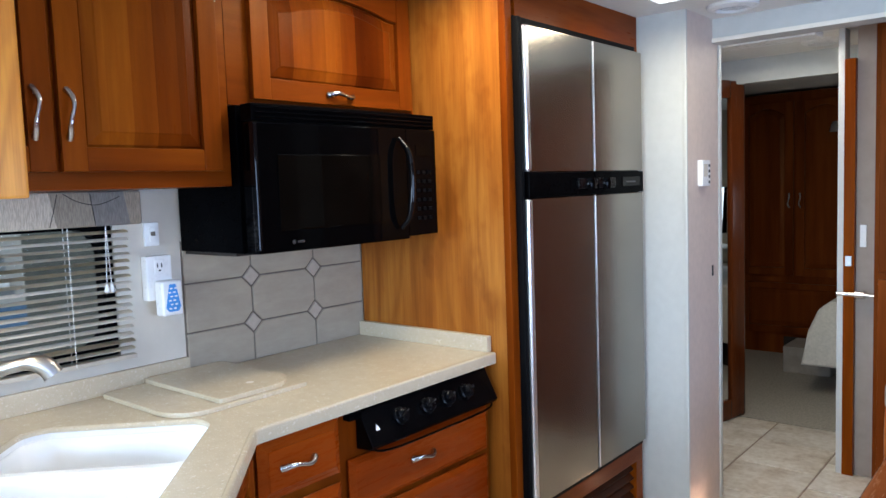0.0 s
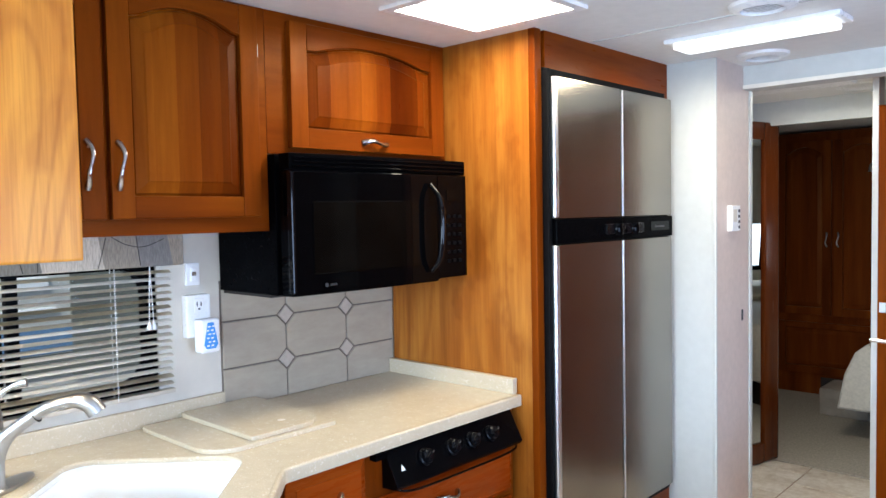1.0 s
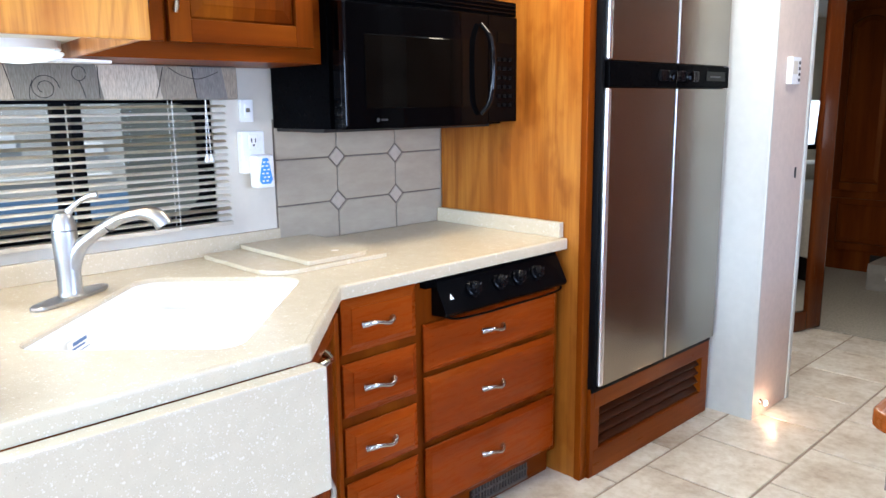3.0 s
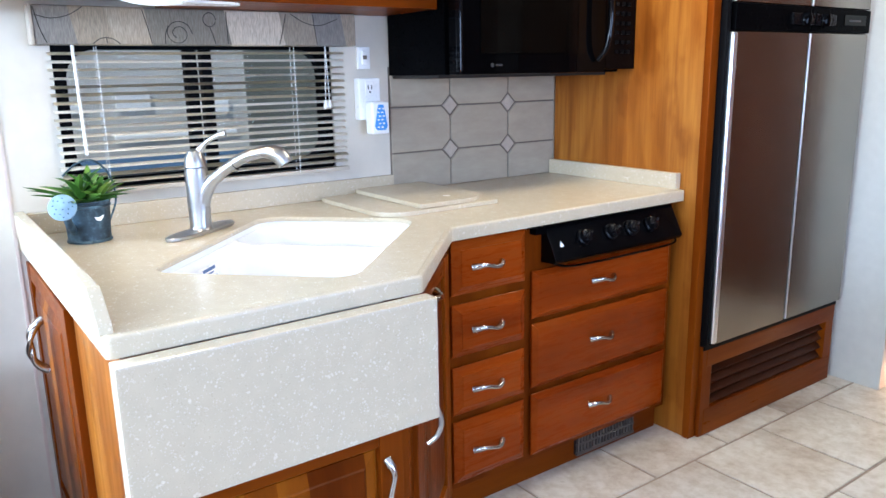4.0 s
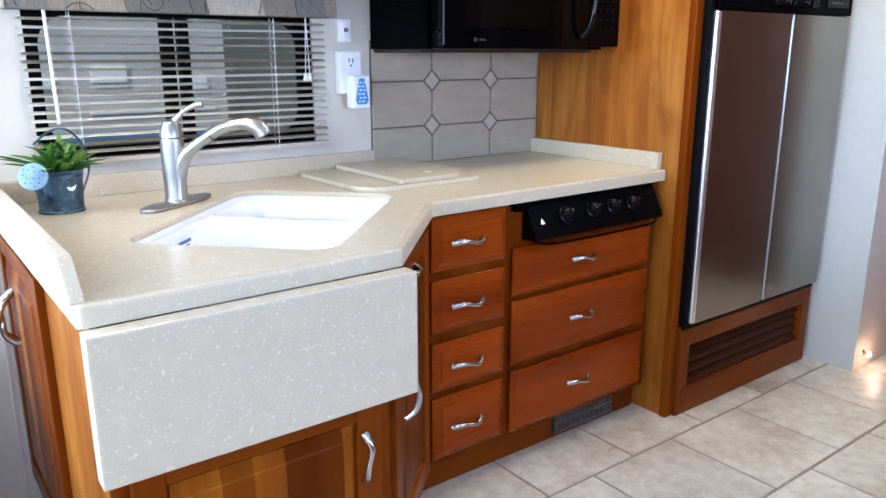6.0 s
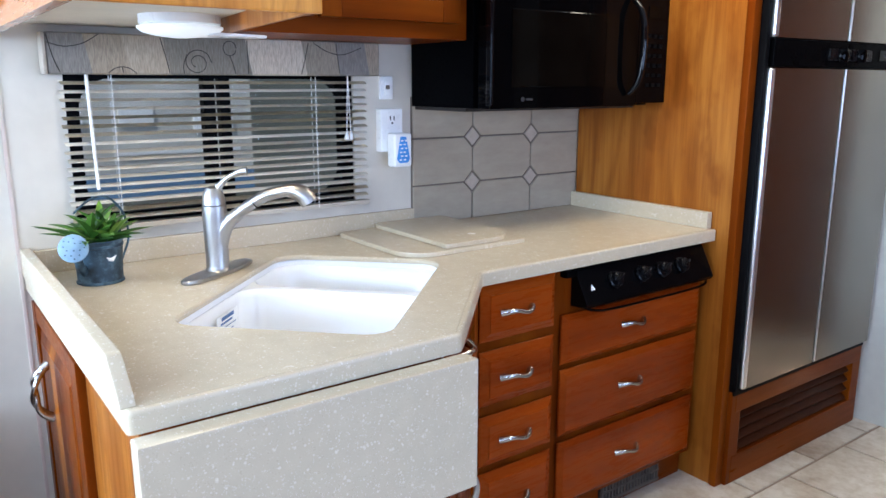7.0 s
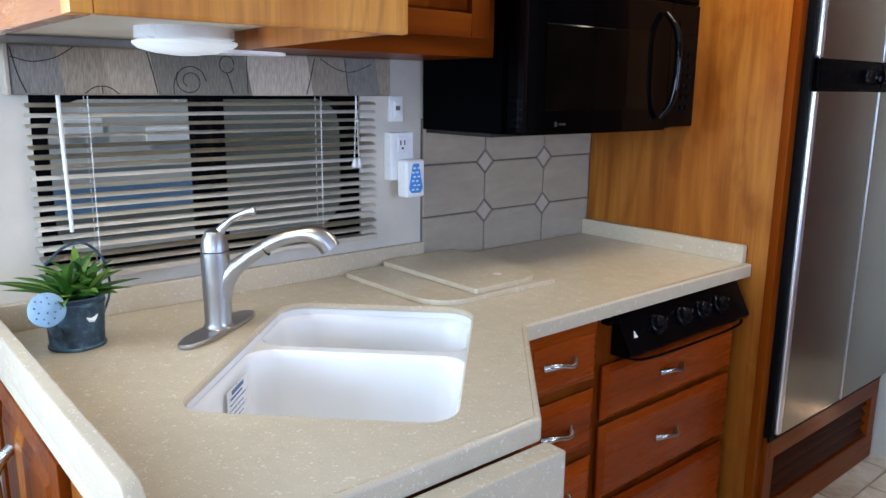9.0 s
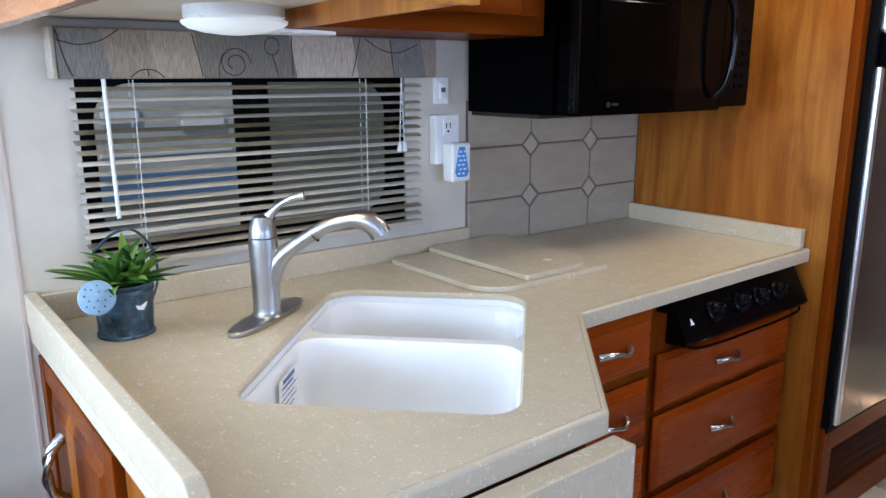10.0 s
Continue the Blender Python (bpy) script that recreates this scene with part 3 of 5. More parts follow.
# ground outside and the neighbouring coach seen through the blind
M_ground = plain("pale_asphalt", (0.16, 0.16, 0.16), 0.9, vary=0.2, scale=3)
tagged(part("ground", box(-400, 400, -400, 400, -1.2, -1.0), M_ground), "grey asphalt parking ground", "ground", kind="structure")
M_coach_w = plain("pale_coach_paint", (0.66, 0.64, 0.58), 0.5, vary=0.10, scale=2.5)
M_coach_b = plain("blue_coach_paint", (0.17, 0.29, 0.46), 0.3, vary=0.05)
M_coach_g = plain("slate_coach_paint", (0.19, 0.195, 0.165), 0.35, vary=0.12, scale=3)
# white for the bright sky reflections on the coach
M_sky_glare = plain("white_sky_glare", (0.95, 0.95, 0.93), 0.6, vary=0.01)
coach = thing("neighbour_coach", "pale grey and blue motor coach parked alongside", "vehicle", at=(-5.6, 1.5, -1.0))
part("body", box(-6.6, -5.6, -4.0, 7.0, -0.6, 1.62, 0.06), M_coach_w, coach)
part("stripe", box(-5.6, -5.588, -4.0, 7.0, 0.50, 0.68), M_coach_b, coach, "blue side stripe")
part("lower_stripe", box(-5.6, -5.587, -4.0, 7.0, 0.34, 0.49), M_coach_g, coach, "slate lower stripe")
# flat white boxes in place of glare on the coach body
for y0, y1, z0, z1 in ((1.18, 1.42, 1.02, 1.13), (1.7, 2.0, 0.96, 1.06), (0.75, 0.95, 1.0, 1.06), (1.15, 2.05, 0.80, 0.835)):
    part("hatch", box(-5.6, -5.58, y0, y1, z0, z1, 0.008), M_sky_glare, coach, "white patch painted as sky glare on the coach side")
part("skirt", box(-5.6, -5.586, -4.0, 7.0, -0.6, 0.08), M_coach_b, coach, "blue lower skirt")
part("rear_panel", box(-5.6, -5.585, 2.15, 7.0, 0.30, 1.60), M_coach_g, coach, "slate grey rear side panel")

# ---- kitchen base ----
ZC = 0.856
base = thing("base_cabinet", "cherry-stained kitchen base cabinet with drawers under the counter", "cabinet", at=(-1.6, 1.4, 0))
XF = -1.365
# carcass outline under the angled counter, toe space below
outline = [(WX, 0.135), (-1.03, 0.135), (-1.03, 0.672), (XF, 0.995), (XF, 1.94), (WX, 1.94)]
part("body", prism(outline, 0.09, 0.805, closed=False), M_wood, base)
toe = [(WX, 0.18), (-1.07, 0.18), (-1.07, 0.66), (XF - 0.03, 0.97), (XF - 0.03, 1.935), (WX, 1.935)]
part("toe_board", prism(toe, 0.0, 0.09), M_wood_h, base)
ZD = ((0.661, 0.81), (0.487, 0.636), (0.318, 0.458), (0.112, 0.298))
for z0, z1 in ZD:
    d = drawer_front(base, 1.024, 1.281, z0, z1, XF)
    pull(d, 1.135, (z0 + z1) / 2 + 0.0, XF + 0.0245, 0.1, 'y')
for z0, z1 in ((0.540, 0.684), (0.325, 0.524), (0.108, 0.305)):
    d = drawer_front(base, 1.309, 1.914, z0, z1, XF, False)
    pull(d, 1.59, (z0 + z1) / 2 + 0.005, XF + 0.0235, 0.092, 'y')
# angled corner door below the bevelled counter edge
corner_l = math.hypot(XF + 1.03, 0.995 - 0.672)
mid = ((XF - 1.03) / 2, (0.995 + 0.672) / 2)
TURN_D = Matrix.Translation((mid[0], mid[1], 0)) @ Matrix.Rotation(math.pi / 2 - math.atan2(-(XF + 1.03), 0.995 - 0.672), 4, 'Z')
cdoor = panel_door(base, -corner_l / 2 + 0.035, corner_l / 2 - 0.03, 0.11, 0.79, 0.0, 0.0, 0.06, "corner_door")
pull(cdoor, -0.02, 0.742, 0.02, 0.09, 'y')
cdoor.matrix_basis = TURN_D
# sink-front doors under the drop leaf
for y0, y1, hy in ((0.16, 0.645, 0.605),):
    d = panel_door(base, y0, y1, 0.11, 0.55, -1.03, 0.0, 0.055, "sink_door")
    pull(d, hy, 0.43, -1.01, 0.1, 'z')
# end of the carcass and its door, facing the cockpit
part("end_panel", box(-1.424, -1.034, 0.1305, 0.1345, 0.092, 0.803, 0.001), M_veneer, base, "honey wood veneer end panel")
edoor = panel_door(base, -0.27, 0.27, 0.11, 0.79, 0.0, 0.0, 0.06, "end_door", (M_wood, M_wood_x, M_panel))
edoor.matrix_basis = Matrix.Translation((-1.70, 0.135, 0)) @ Matrix.Rotation(-math.pi / 2, 4, 'Z')
pull(edoor, -0.088, 0.612, 0.02, 0.13, 'z', 0.034, thick=2.5, twist=True)
for z in (0.705, 0.2):
    hg = part("hinge", box(-1.447, -1.425, 0.131, 0.1345, z - 0.026, z + 0.026, 0.001), M_chrome, base, "bright steel hinge")
    for h in (-0.017, 0.0, 0.017):
        part("knuckle", tube([(-1.449, 0.127, z + h - 0.008), (-1.449, 0.127, z + h + 0.008)], 0.006, 10), M_chrome, hg, smooth=True)
# floor heat register in the toe board
reg = thing("heat_register", "grey metal floor heat register in the toe board", "vent", at=(-1.36, 1.67, 0.05))
# dark sheet for the shaded hollow behind the slats
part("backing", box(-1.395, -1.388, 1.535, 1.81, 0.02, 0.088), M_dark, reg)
M_reg = plain("grey_register_metal", (0.16, 0.15, 0.145), 0.4, 0.6)
part("frame", box(-1.388, -1.378, 1.535, 1.81, 0.018, 0.028, 0.002), M_reg, reg)
part("frame", box(-1.388, -1.378, 1.535, 1.81, 0.082, 0.092, 0.002), M_reg, reg)
part("mid_bar", box(-1.388, -1.3785, 1.535, 1.81, 0.053, 0.058), M_reg, reg)
for k in range(19):
    y = 1.54 + k * 0.0145
    part("slat", box(-1.388, -1.38, y, y + 0.006, 0.028, 0.082), M_reg, reg)


def inset(pts, d):
    """An outline (counter-clockwise) drawn in by d."""
    out = []
    m = len(pts)
    for i in range(m):
        a, p, b = Vector(pts[i - 1]), Vector(pts[i]), Vector(pts[(i + 1) % m])
        u, w = (p - a).normalized(), (b - p).normalized()
        n1, n2 = Vector((-u.y, u.x)), Vector((-w.y, w.x))
        k = (n1 + n2) / (1 + n1.dot(n2))
        out.append(tuple(p + k * d))
    return out


# sink opening: a rectangle at 45 degrees with round corners
SC, HU, HV = Vector((-1.4265, 0.6355)), 0.2155, 0.300
U, V = Vector((0.7071, 0.7071)), Vector((-0.7071, 0.7071))


def sink_outline(grow, r):
    c = [(-HU - grow, -HV - grow), (HU + grow, -HV - grow), (HU + grow, HV + grow), (-HU - grow, HV + grow)]
    r = [grow + 0.052, grow + 0.05, grow + r, grow + r]
    return [tuple(SC + U * a + V * b) for a, b in rounded(c, r, 6)]


counter = thing("countertop", "beige flecked solid-surface countertop with raised lips", "countertop", at=(-1.6, 1.0, ZC))
rim = [(WX, 0.107), (-0.992, 0.107), (-0.992, 0.69), (-1.325, 1.006), (-1.325, 1.945), (WX, 1.945)]
rim = rounded(rim, [0, 0.012, 0.02, 0.02, 0.006, 0], 4)
own = bmesh.new()
loops = []
# rounded front edge with the fine joint line of the built-up edge strip
for d, z in ((0.0, ZC - 0.036), (0.0, ZC - 0.007), (0.0006, ZC - 0.004), (0.002, ZC - 0.0018), (0.0045, ZC - 0.0004), (0.0075, ZC), (0.0105, ZC), (0.0113, ZC - 0.0015), (0.0121, ZC)):
    loops.append([own.verts.new((x, y, z)) for x, y in inset(rim, d)])
for r, s in zip(loops, loops[1:]):
    for k in range(len(r)):
        own.faces.new((r[k], r[(k + 1) % len(r)], s[(k + 1) % len(s)], s[k]))
hl = [[own.verts.new((x, y, z)) for x, y in sink_outline(g, 0.065)] for g, z in ((0.004, ZC), (0.0, ZC - 0.004), (0.0, ZC - 0.012))]
for r, s in zip(hl, hl[1:]):
    for k in range(len(r)):
        own.faces.new((r[k], r[(k + 1) % len(r)], s[(k + 1) % len(s)], s[k]))
own.edges.ensure_lookup_table()
edges = [own.edges.get((l[k], l[(k + 1) % len(l)])) for l in (loops[-1], hl[0]) for k in range(len(l))]
bmesh.ops.triangle_fill(own, use_beauty=True, use_dissolve=False, edges=edges)
part("slab", own, M_counter, counter, smooth=True)
# raised lips: end, back and refrigerator side
lip = rounded([(WX + 0.002, ZC - 0.003), (-1.008, ZC - 0.003), (-1.02, ZC + 0.014), (-1.075, ZC + 0.062), (WX + 0.002, ZC + 0.062)], [0, 0.003, 0.02, 0.03, 0], 5)
part("end_lip", prism(lip, 0.1035, 0.126, 'y', 0.003), M_counter, counter)
part("back_lip", box(WX + 0.001, WX + 0.020, 0.131, 1.214, ZC, ZC + 0.056, 0.003), M_counter, counter)
part("side_lip", box(WX + 0.012, -1.345, 1.922, 1.945, ZC, ZC + 0.052, 0.003), M_counter, counter)

# drop leaf hanging from the front edge
leaf = thing("drop_leaf", "hinged beige solid-surface counter leaf, folded down", "counter leaf", at=(-0.965, 0.4, 0.7))
part("board", box(-0.984, -0.944, 0.107, 0.692, 0.572, 0.8212, 0.004), M_counter, leaf)
# vertical arched pull of the sink front, parented to the leaf beside it
arm = curve([(-0.992, 0.70, 0.60), (-0.985, 0.712, 0.575), (-0.982, 0.722, 0.54), (-0.988, 0.715, 0.508), (-1.0, 0.70, 0.49)], 6)
part("support_arm", tube(arm, 0.006, 8), M_nickel, leaf, "grey metal arched door pull", smooth=True)

# sink with two bowls
sink = thing("kitchen_sink", "white two-bowl undermount kitchen sink", "sink", at=(SC.x, SC.y, ZC))
VD = 0.22


def at_uv(a, b, z):
    return (*(SC + U * a + V * b), ZC + z)


def bowl_ring(b0, b1, shrink, radii):
    c = [(-HU + shrink, b0 + shrink), (HU - shrink, b0 + shrink), (HU - shrink, b1 - shrink), (-HU + shrink, b1 - shrink)]
    return rounded(c, [max(r - shrink * 0.3, 0.012) for r in radii], 6)


def bowl(b0, b1, depth, radii):
    """A bowl between two lines across the sink, open at the top."""
    own = bmesh.new()
    rings = [[own.verts.new(at_uv(a, b, z)) for a, b in bowl_ring(b0, b1, sh, radii)] for sh, z in ((0.0, DECK), (0.004, DECK - 0.004), (0.008, DECK - 0.016), (0.014, -depth * 0.6), (0.022, -depth + 0.03), (0.034, -depth + 0.01), (0.058, -depth))]
    for r, s in zip(rings, rings[1:]):
        for k in range(len(r)):
            own.faces.new((r[k], r[(k + 1) % len(r)], s[(k + 1) % len(s)], s[k]))
    own.faces.new(rings[-1])
    return own


DECK = -0.026
BOWLS = ((-HV, VD * HV - 0.011, 0.19, (0.035, 0.045, 0.05, 0.05)), (VD * HV + 0.011, HV, 0.17, (0.05, 0.05, 0.065, 0.065)))
own = bmesh.new()
walls = [[own.verts.new((x, y, ZC + z)) for x, y in sink_outline(g, 0.065)] for g, z in ((0.012, -0.0115), (0.004, -0.0115), (0.002, -0.014), (0.002, DECK))]
for r, s_ in zip(walls, walls[1:]):
    for k in range(len(r)):
        own.faces.new((r[k], r[(k + 1) % len(r)], s_[(k + 1) % len(s_)], s_[k]))
holes = [[own.verts.new(at_uv(a, b, DECK)) for a, b in bowl_ring(b0, b1, 0.0, rr)] for b0, b1, dep, rr in BOWLS]
for h in holes:
    for k in range(len(h)):
        own.edges.new((h[k], h[(k + 1) % len(h)]))
edges = [own.edges.get((l[k], l[(k + 1) % len(l)])) for l in (walls[-1], *holes) for k in range(len(l))]
bmesh.ops.triangle_fill(own, use_beauty=True, use_dissolve=False, edges=edges)
part("rim", own, M_sink, sink)
for b0, b1, dep, rr in BOWLS:
    b = part("bowl", bowl(b0, b1, dep, rr), M_sink, sink, smooth=True)
    c = SC + V * ((b0 + b1) / 2)
    part("drain", lathe([(0.0, 0.002), (0.03, 0.002), (0.042, 0.004), (0.045, 0.0)], 20, (c.x, c.y, ZC + 0.001 - dep)), M_chrome, b, "chrome drain fitting", smooth=True)
# rating sticker on the wall of the front bowl
stk = thing("sink_sticker", "white paper sticker with blue print in the sink", "sticker", at=(-1.39, 0.33, 0.8))
sp = SC + U * (-HU + 0.0165) + V * (-0.078)
fr = Matrix(((U.x, V.x, 0, sp.x), (U.y, V.y, 0, sp.y), (0, 0, 1, ZC - 0.078), (0, 0, 0, 1)))
M_blue = plain("blue_ink", (0.09, 0.17, 0.36), 0.6)
o = part("paper", box(0, 0.001, -0.052, 0.052, -0.034, 0.034), M_plastic, stk)
o.matrix_basis = fr
for k, (w, h) in enumerate(((0.030, 0.008), (0.036, 0.004), (0.04, 0.0014), (0.044, 0.0014), (0.034, 0.0014), (0.042, 0.0014))):
    z = 0.025 - k * 0.0105
    o = part("print_bar", box(0.001, 0.0016, -w, w * (0.6 if k % 2 else 1), z - h / 2, z + h / 2), M_blue, stk)
    o.matrix_basis = fr

# ---- faucet ----
FX, FY = -1.69, 0.487
faucet = thing("kitchen_faucet", "brushed nickel single-lever pull-out kitchen faucet", "faucet", at=(FX, FY, ZC))
PD = Vector((-0.5547, 0.832))
pn = Vector((-PD.y, PD.x))
plate = []
for k in range(36):
    a = 2 * math.pi * k / 36
    ca, sa = math.cos(a), math.sin(a)
    r = Vector((FX, FY)) + PD * 0.125 * math.copysign(abs(ca) ** 0.8, ca) + pn * 0.031 * math.copysign(abs(sa) ** 0.8, sa)
    plate.append(tuple(r))
part("base_plate", prism(plate, ZC, ZC + 0.010, 'z', 0.005, None, 3), M_nickel, faucet, smooth=True)
part("body", lathe([(0.031, 0.010), (0.028, 0.013), (0.0265, 0.02), (0.0275, 0.08), (0.0285, 0.15), (0.0275, 0.165)], 28, (FX, FY, ZC)), M_nickel, faucet, smooth=True)
cap = part("lever_cap", lathe([(0.0275, 0.167), (0.027, 0.175), (0.024, 0.192), (0.017, 0.206), (0.006, 0.211)], 28, (FX, FY, ZC)), M_nickel, faucet, smooth=True)
SPD = Vector((0.66, 0.751))


def fpt(d, z):
    return Vector((FX + SPD.x * d, FY + SPD.y * d, ZC + z))


part("lever", tube(curve([fpt(0.0, 0.19), fpt(0.02, 0.215), fpt(0.04, 0.232), fpt(0.066, 0.244), fpt(0.084, 0.247)], 5), [0.0145 - 0.0088 * math.sin(0.5 * math.pi * min(1, i / 10)) + 0.0042 * max(0, i - 10) / 10 for i in range(21)], 14, flat=0.62), M_nickel, cap, smooth=True)
sp_path = curve([fpt(-0.003, 0.050), fpt(0.010, 0.090), fpt(0.031, 0.124), fpt(0.060, 0.148), fpt(0.092, 0.170), fpt(0.130, 0.191), fpt(0.175, 0.202)], 6)
sp_rad = []
for i in range(len(sp_path)):
    u = i / (len(sp_path) - 1)
    sp_rad.append(0.0205 + 0.004 * min(1, u / 0.12) if u < 0.12 else 0.0142 + 0.0103 * max(0.0, 1 - (u - 0.12) / 0.42) ** 1.4)
part("spout", tube(sp_path, sp_rad, 20), M_nickel, faucet, smooth=True)
hp = curve([fpt(0.172, 0.2018), fpt(0.192, 0.202), fpt(0.209, 0.197), fpt(0.222, 0.187), fpt(0.231, 0.173)], 5)
part("spray_head", tube(hp, [0.0142 + 0.0068 * math.sin(0.5 * math.pi * min(1, i / 14)) for i in range(len(hp))], 16), M_nickel, faucet, smooth=True)
part("joint_ring", tube([fpt(0.1005, 0.1714), fpt(0.1016, 0.1721)], 0.0158, 16), M_dark, faucet, smooth=True)


# ---- sink covers lying on the counter ----
def cover(z, c, turn, w, d, name_label, corners):
    th = thing("sink_cover", name_label, "sink cover", "sink covers", at=(c[0], c[1], z))
    pts = rounded([(-d / 2, -w / 2), (d / 2, -w / 2), (d / 2, w / 2), (-d / 2, w / 2)], [0.02, corners[0], corners[1], 0.02], 8)
    ca, sa = math.cos(turn), math.sin(turn)
    pts = [(c[0] + ca * x - sa * y, c[1] + sa * x + ca * y) for x, y in pts]
    part("board", prism(pts, z, z + 0.0125, 'z', 0.003), M_counter, th)
    return th


cover(ZC + 0.0002, (-1.72, 1.13), 0.0, 0.40, 0.39, "beige solid-surface sink cover lying on the counter", (0.09, 0.012))
tc = cover(ZC + 0.0132, (-1.73, 1.185), 0.0, 0.26, 0.385, "beige sink cover with a finger hole, stacked on another", (0.008, 0.10))
part("finger_hole", lathe([(0.0, 0.0), (0.009, 0.0), (0.0115, 0.0006)], 18, (-1.615, 1.20, ZC + 0.0257)), M_rail, tc)


# ---- wall tiles behind the counter ----
splash = tagged(part("tile_splashback", box(WX, WX + 0.006, 1.214, 1.948, ZC, 1.26), M_grout), "greige tiled splashback with small diamond insets", "splashback", kind="structure")
YD, ZDm = (1.19, 1.455, 1.716, 1.977), (0.829, 0.980, 1.130, 1.281)
c, g = 0.034, 0.0028
for i in range(3):
    for j in range(3):
        y0, y1, z0, z1 = YD[i] + g, YD[i + 1] - g, ZDm[j] + g, ZDm[j + 1] - g
        lo, hi = max(y0, 1.217), min(y1, 1.946)
        bot, top = max(z0, ZC + 0.001), min(z1, 1.255)
        pts = []
        cl, cr = (c if i > 0 else 0), (c if i < 2 else 0)
        if j > 0:
            pts += [(lo, bot + cl), (lo + cl, bot)] if cl else [(lo, bot)]
            pts += [(hi - cr, bot), (hi, bot + cr)] if cr else [(hi, bot)]
        else:
            pts += [(lo, bot), (hi, bot)]
        if j < 2:
            pts += [(hi, top - cr), (hi - cr, top)] if cr else [(hi, top)]
            pts += [(lo + cl, top), (lo, top - cl)] if cl else [(lo, top)]
        else:
            pts += [(hi, top), (lo, top)]
        part("tile", prism(pts, WX + 0.004, WX + 0.0115, 'x', 0.0015, None, 1), M_splash, splash)
for y in YD[1:3]:
    for z in ZDm[1:3]:
        r = 0.0295
        part("diamond_tile", prism([(y - r, z), (y, z - r), (y + r, z), (y, z + r)], WX + 0.004, WX + 0.0115, 'x', 0.0015, None, 1), M_diamond, splash)

# ---- window, blind and valance ----
win = tagged(thing("window_1", "dark-framed sliding kitchen window with tinted glass", "window", at=(WX - 0.03, 0.62, 1.14)), kind="structure")
WY0, WY1, WZ0, WZ1 = 0.237, 1.010, 0.957, 1.333


def ring_frame(outer, inner, lo, hi):
    own = bmesh.new()
    rings = [[own.verts.new((x, p[0], p[1])) for p in pts] for x, pts in ((lo, outer), (hi, outer), (hi, inner), (lo, inner))]
    for r, s in zip(rings, rings[1:] + rings[:1]):
        for k in range(len(r)):
            own.faces.new((r[k], r[(k + 1) % len(r)], s[(k + 1) % len(s)], s[k]))
    return own


def rect(y0, y1, z0, z1, r, n=6):
    return rounded([(y0, z0), (y1, z0), (y1, z1), (y0, z1)], r, n)


part("window_frame", ring_frame(rect(WY0, WY1, WZ0, WZ1, 0.004), rect(WY0 + 0.028, WY1 - 0.028, WZ0 + 0.026, WZ1 - 0.02, 0.075), WX - 0.055, WX - 0.006), M_black_soft, win, "black aluminium frame")
part("mullion", box(WX - 0.05, WX - 0.012, 0.572, 0.602, WZ0 + 0.02, WZ1 - 0.015, 0.002), M_black_soft, win)
part("mullion", box(WX - 0.052, WX - 0.02, 0.618, 0.646, WZ0 + 0.02, WZ1 - 0.015, 0.002), M_black_soft, win)
for y0, y1 in ((0.26, 0.59), (0.63, 0.99)):
    p = part("pane", box(WX - 0.036, WX - 0.032, y0, y1, WZ0 + 0.02, WZ1 - 0.015), M_glass, win)
    p.visible_shadow = False

blind = thing("venetian_blind", "cream metal venetian blind with open slats", "blind", at=(WX + 0.02, 0.63, 1.14))
part("headrail", box(WX + 0.002, WX + 0.028, 0.225, 1.037, 1.3265, 1.346, 0.002), M_cream, blind)
BX = WX + 0.017


def slat_mesh():
    own = bmesh.new()
    rows = []
    for k in range(5):
        s = k / 4 * 2 - 1
        x, z = s * 0.0125, 0.0022 * (1 - s * s) - s * 0.0012
        rows.append([own.verts.new((x, -0.41, z)), own.verts.new((x, 0.41, z))])
    for a, b in zip(rows, rows[1:]):
        own.faces.new((a[0], a[1], b[1], b[0]))
    bmesh.ops.solidify(own, geom=own.faces[:], thickness=0.0007)
    return own


NS, Z0S, DZ = 17, 0.975, 0.0205
first = None
for k in range(NS):
    if first is None:
        first = part("slat", slat_mesh(), M_cream, blind)
        o = first
    else:
        o = new("slat", first.data)
        o.parent, o.matrix_parent_inverse = blind, first.matrix_parent_inverse
    o.location = (BX, 0.632 + 0.002 * math.sin(k * 2.1), Z0S + k * DZ)
    o.rotation_euler = (0.0015 * math.sin(k * 1.7), radians(11 + 2 * math.sin(k * 1.3)), 0)
part("bottom_rail", box(BX - 0.013, BX + 0.013, 0.222, 1.045, 0.945, 0.957, 0.002), M_rail, blind)
for y in (0.335, 0.875):
    for dx in (-0.014, 0.0135):
        part("ladder_cord", tube([(BX + dx, y, 0.95), (BX + dx, y + 0.001, 1.32)], 0.0009, 6), M_plastic, blind)
part("wand", tube([(BX + 0.021, 0.279, 1.345), (BX + 0.022, 0.283, 1.05)], 0.0042, 8), M_plastic, blind, "white plastic tilt wand", smooth=True)
for y in (0.968, 0.981):
    part("pull_cord", tube([(BX + 0.02, 0.975, 1.33), (BX + 0.021, y, 1.165)], 0.0011, 6), M_plastic, blind)
    part("tassel", lathe([(0.003, 0.022), (0.006, 0.012), (0.0085, 0.0), (0.004, -0.002)], 12, (BX + 0.021, y, 1.142)), M_plastic, blind, smooth=True)

val = thing("window_valance", "padded window valance in grey and taupe patchwork cloth", "valance", at=(WX + 0.03, 0.645, 1.37))
VX = WX + 0.058
o = part("cloth_box", box(-0.028, 0.028, -0.448, 0.426, -0.048, 0.046, 0.009, 3), M_valance, val, smooth=True)
o.matrix_parent_inverse = Matrix()
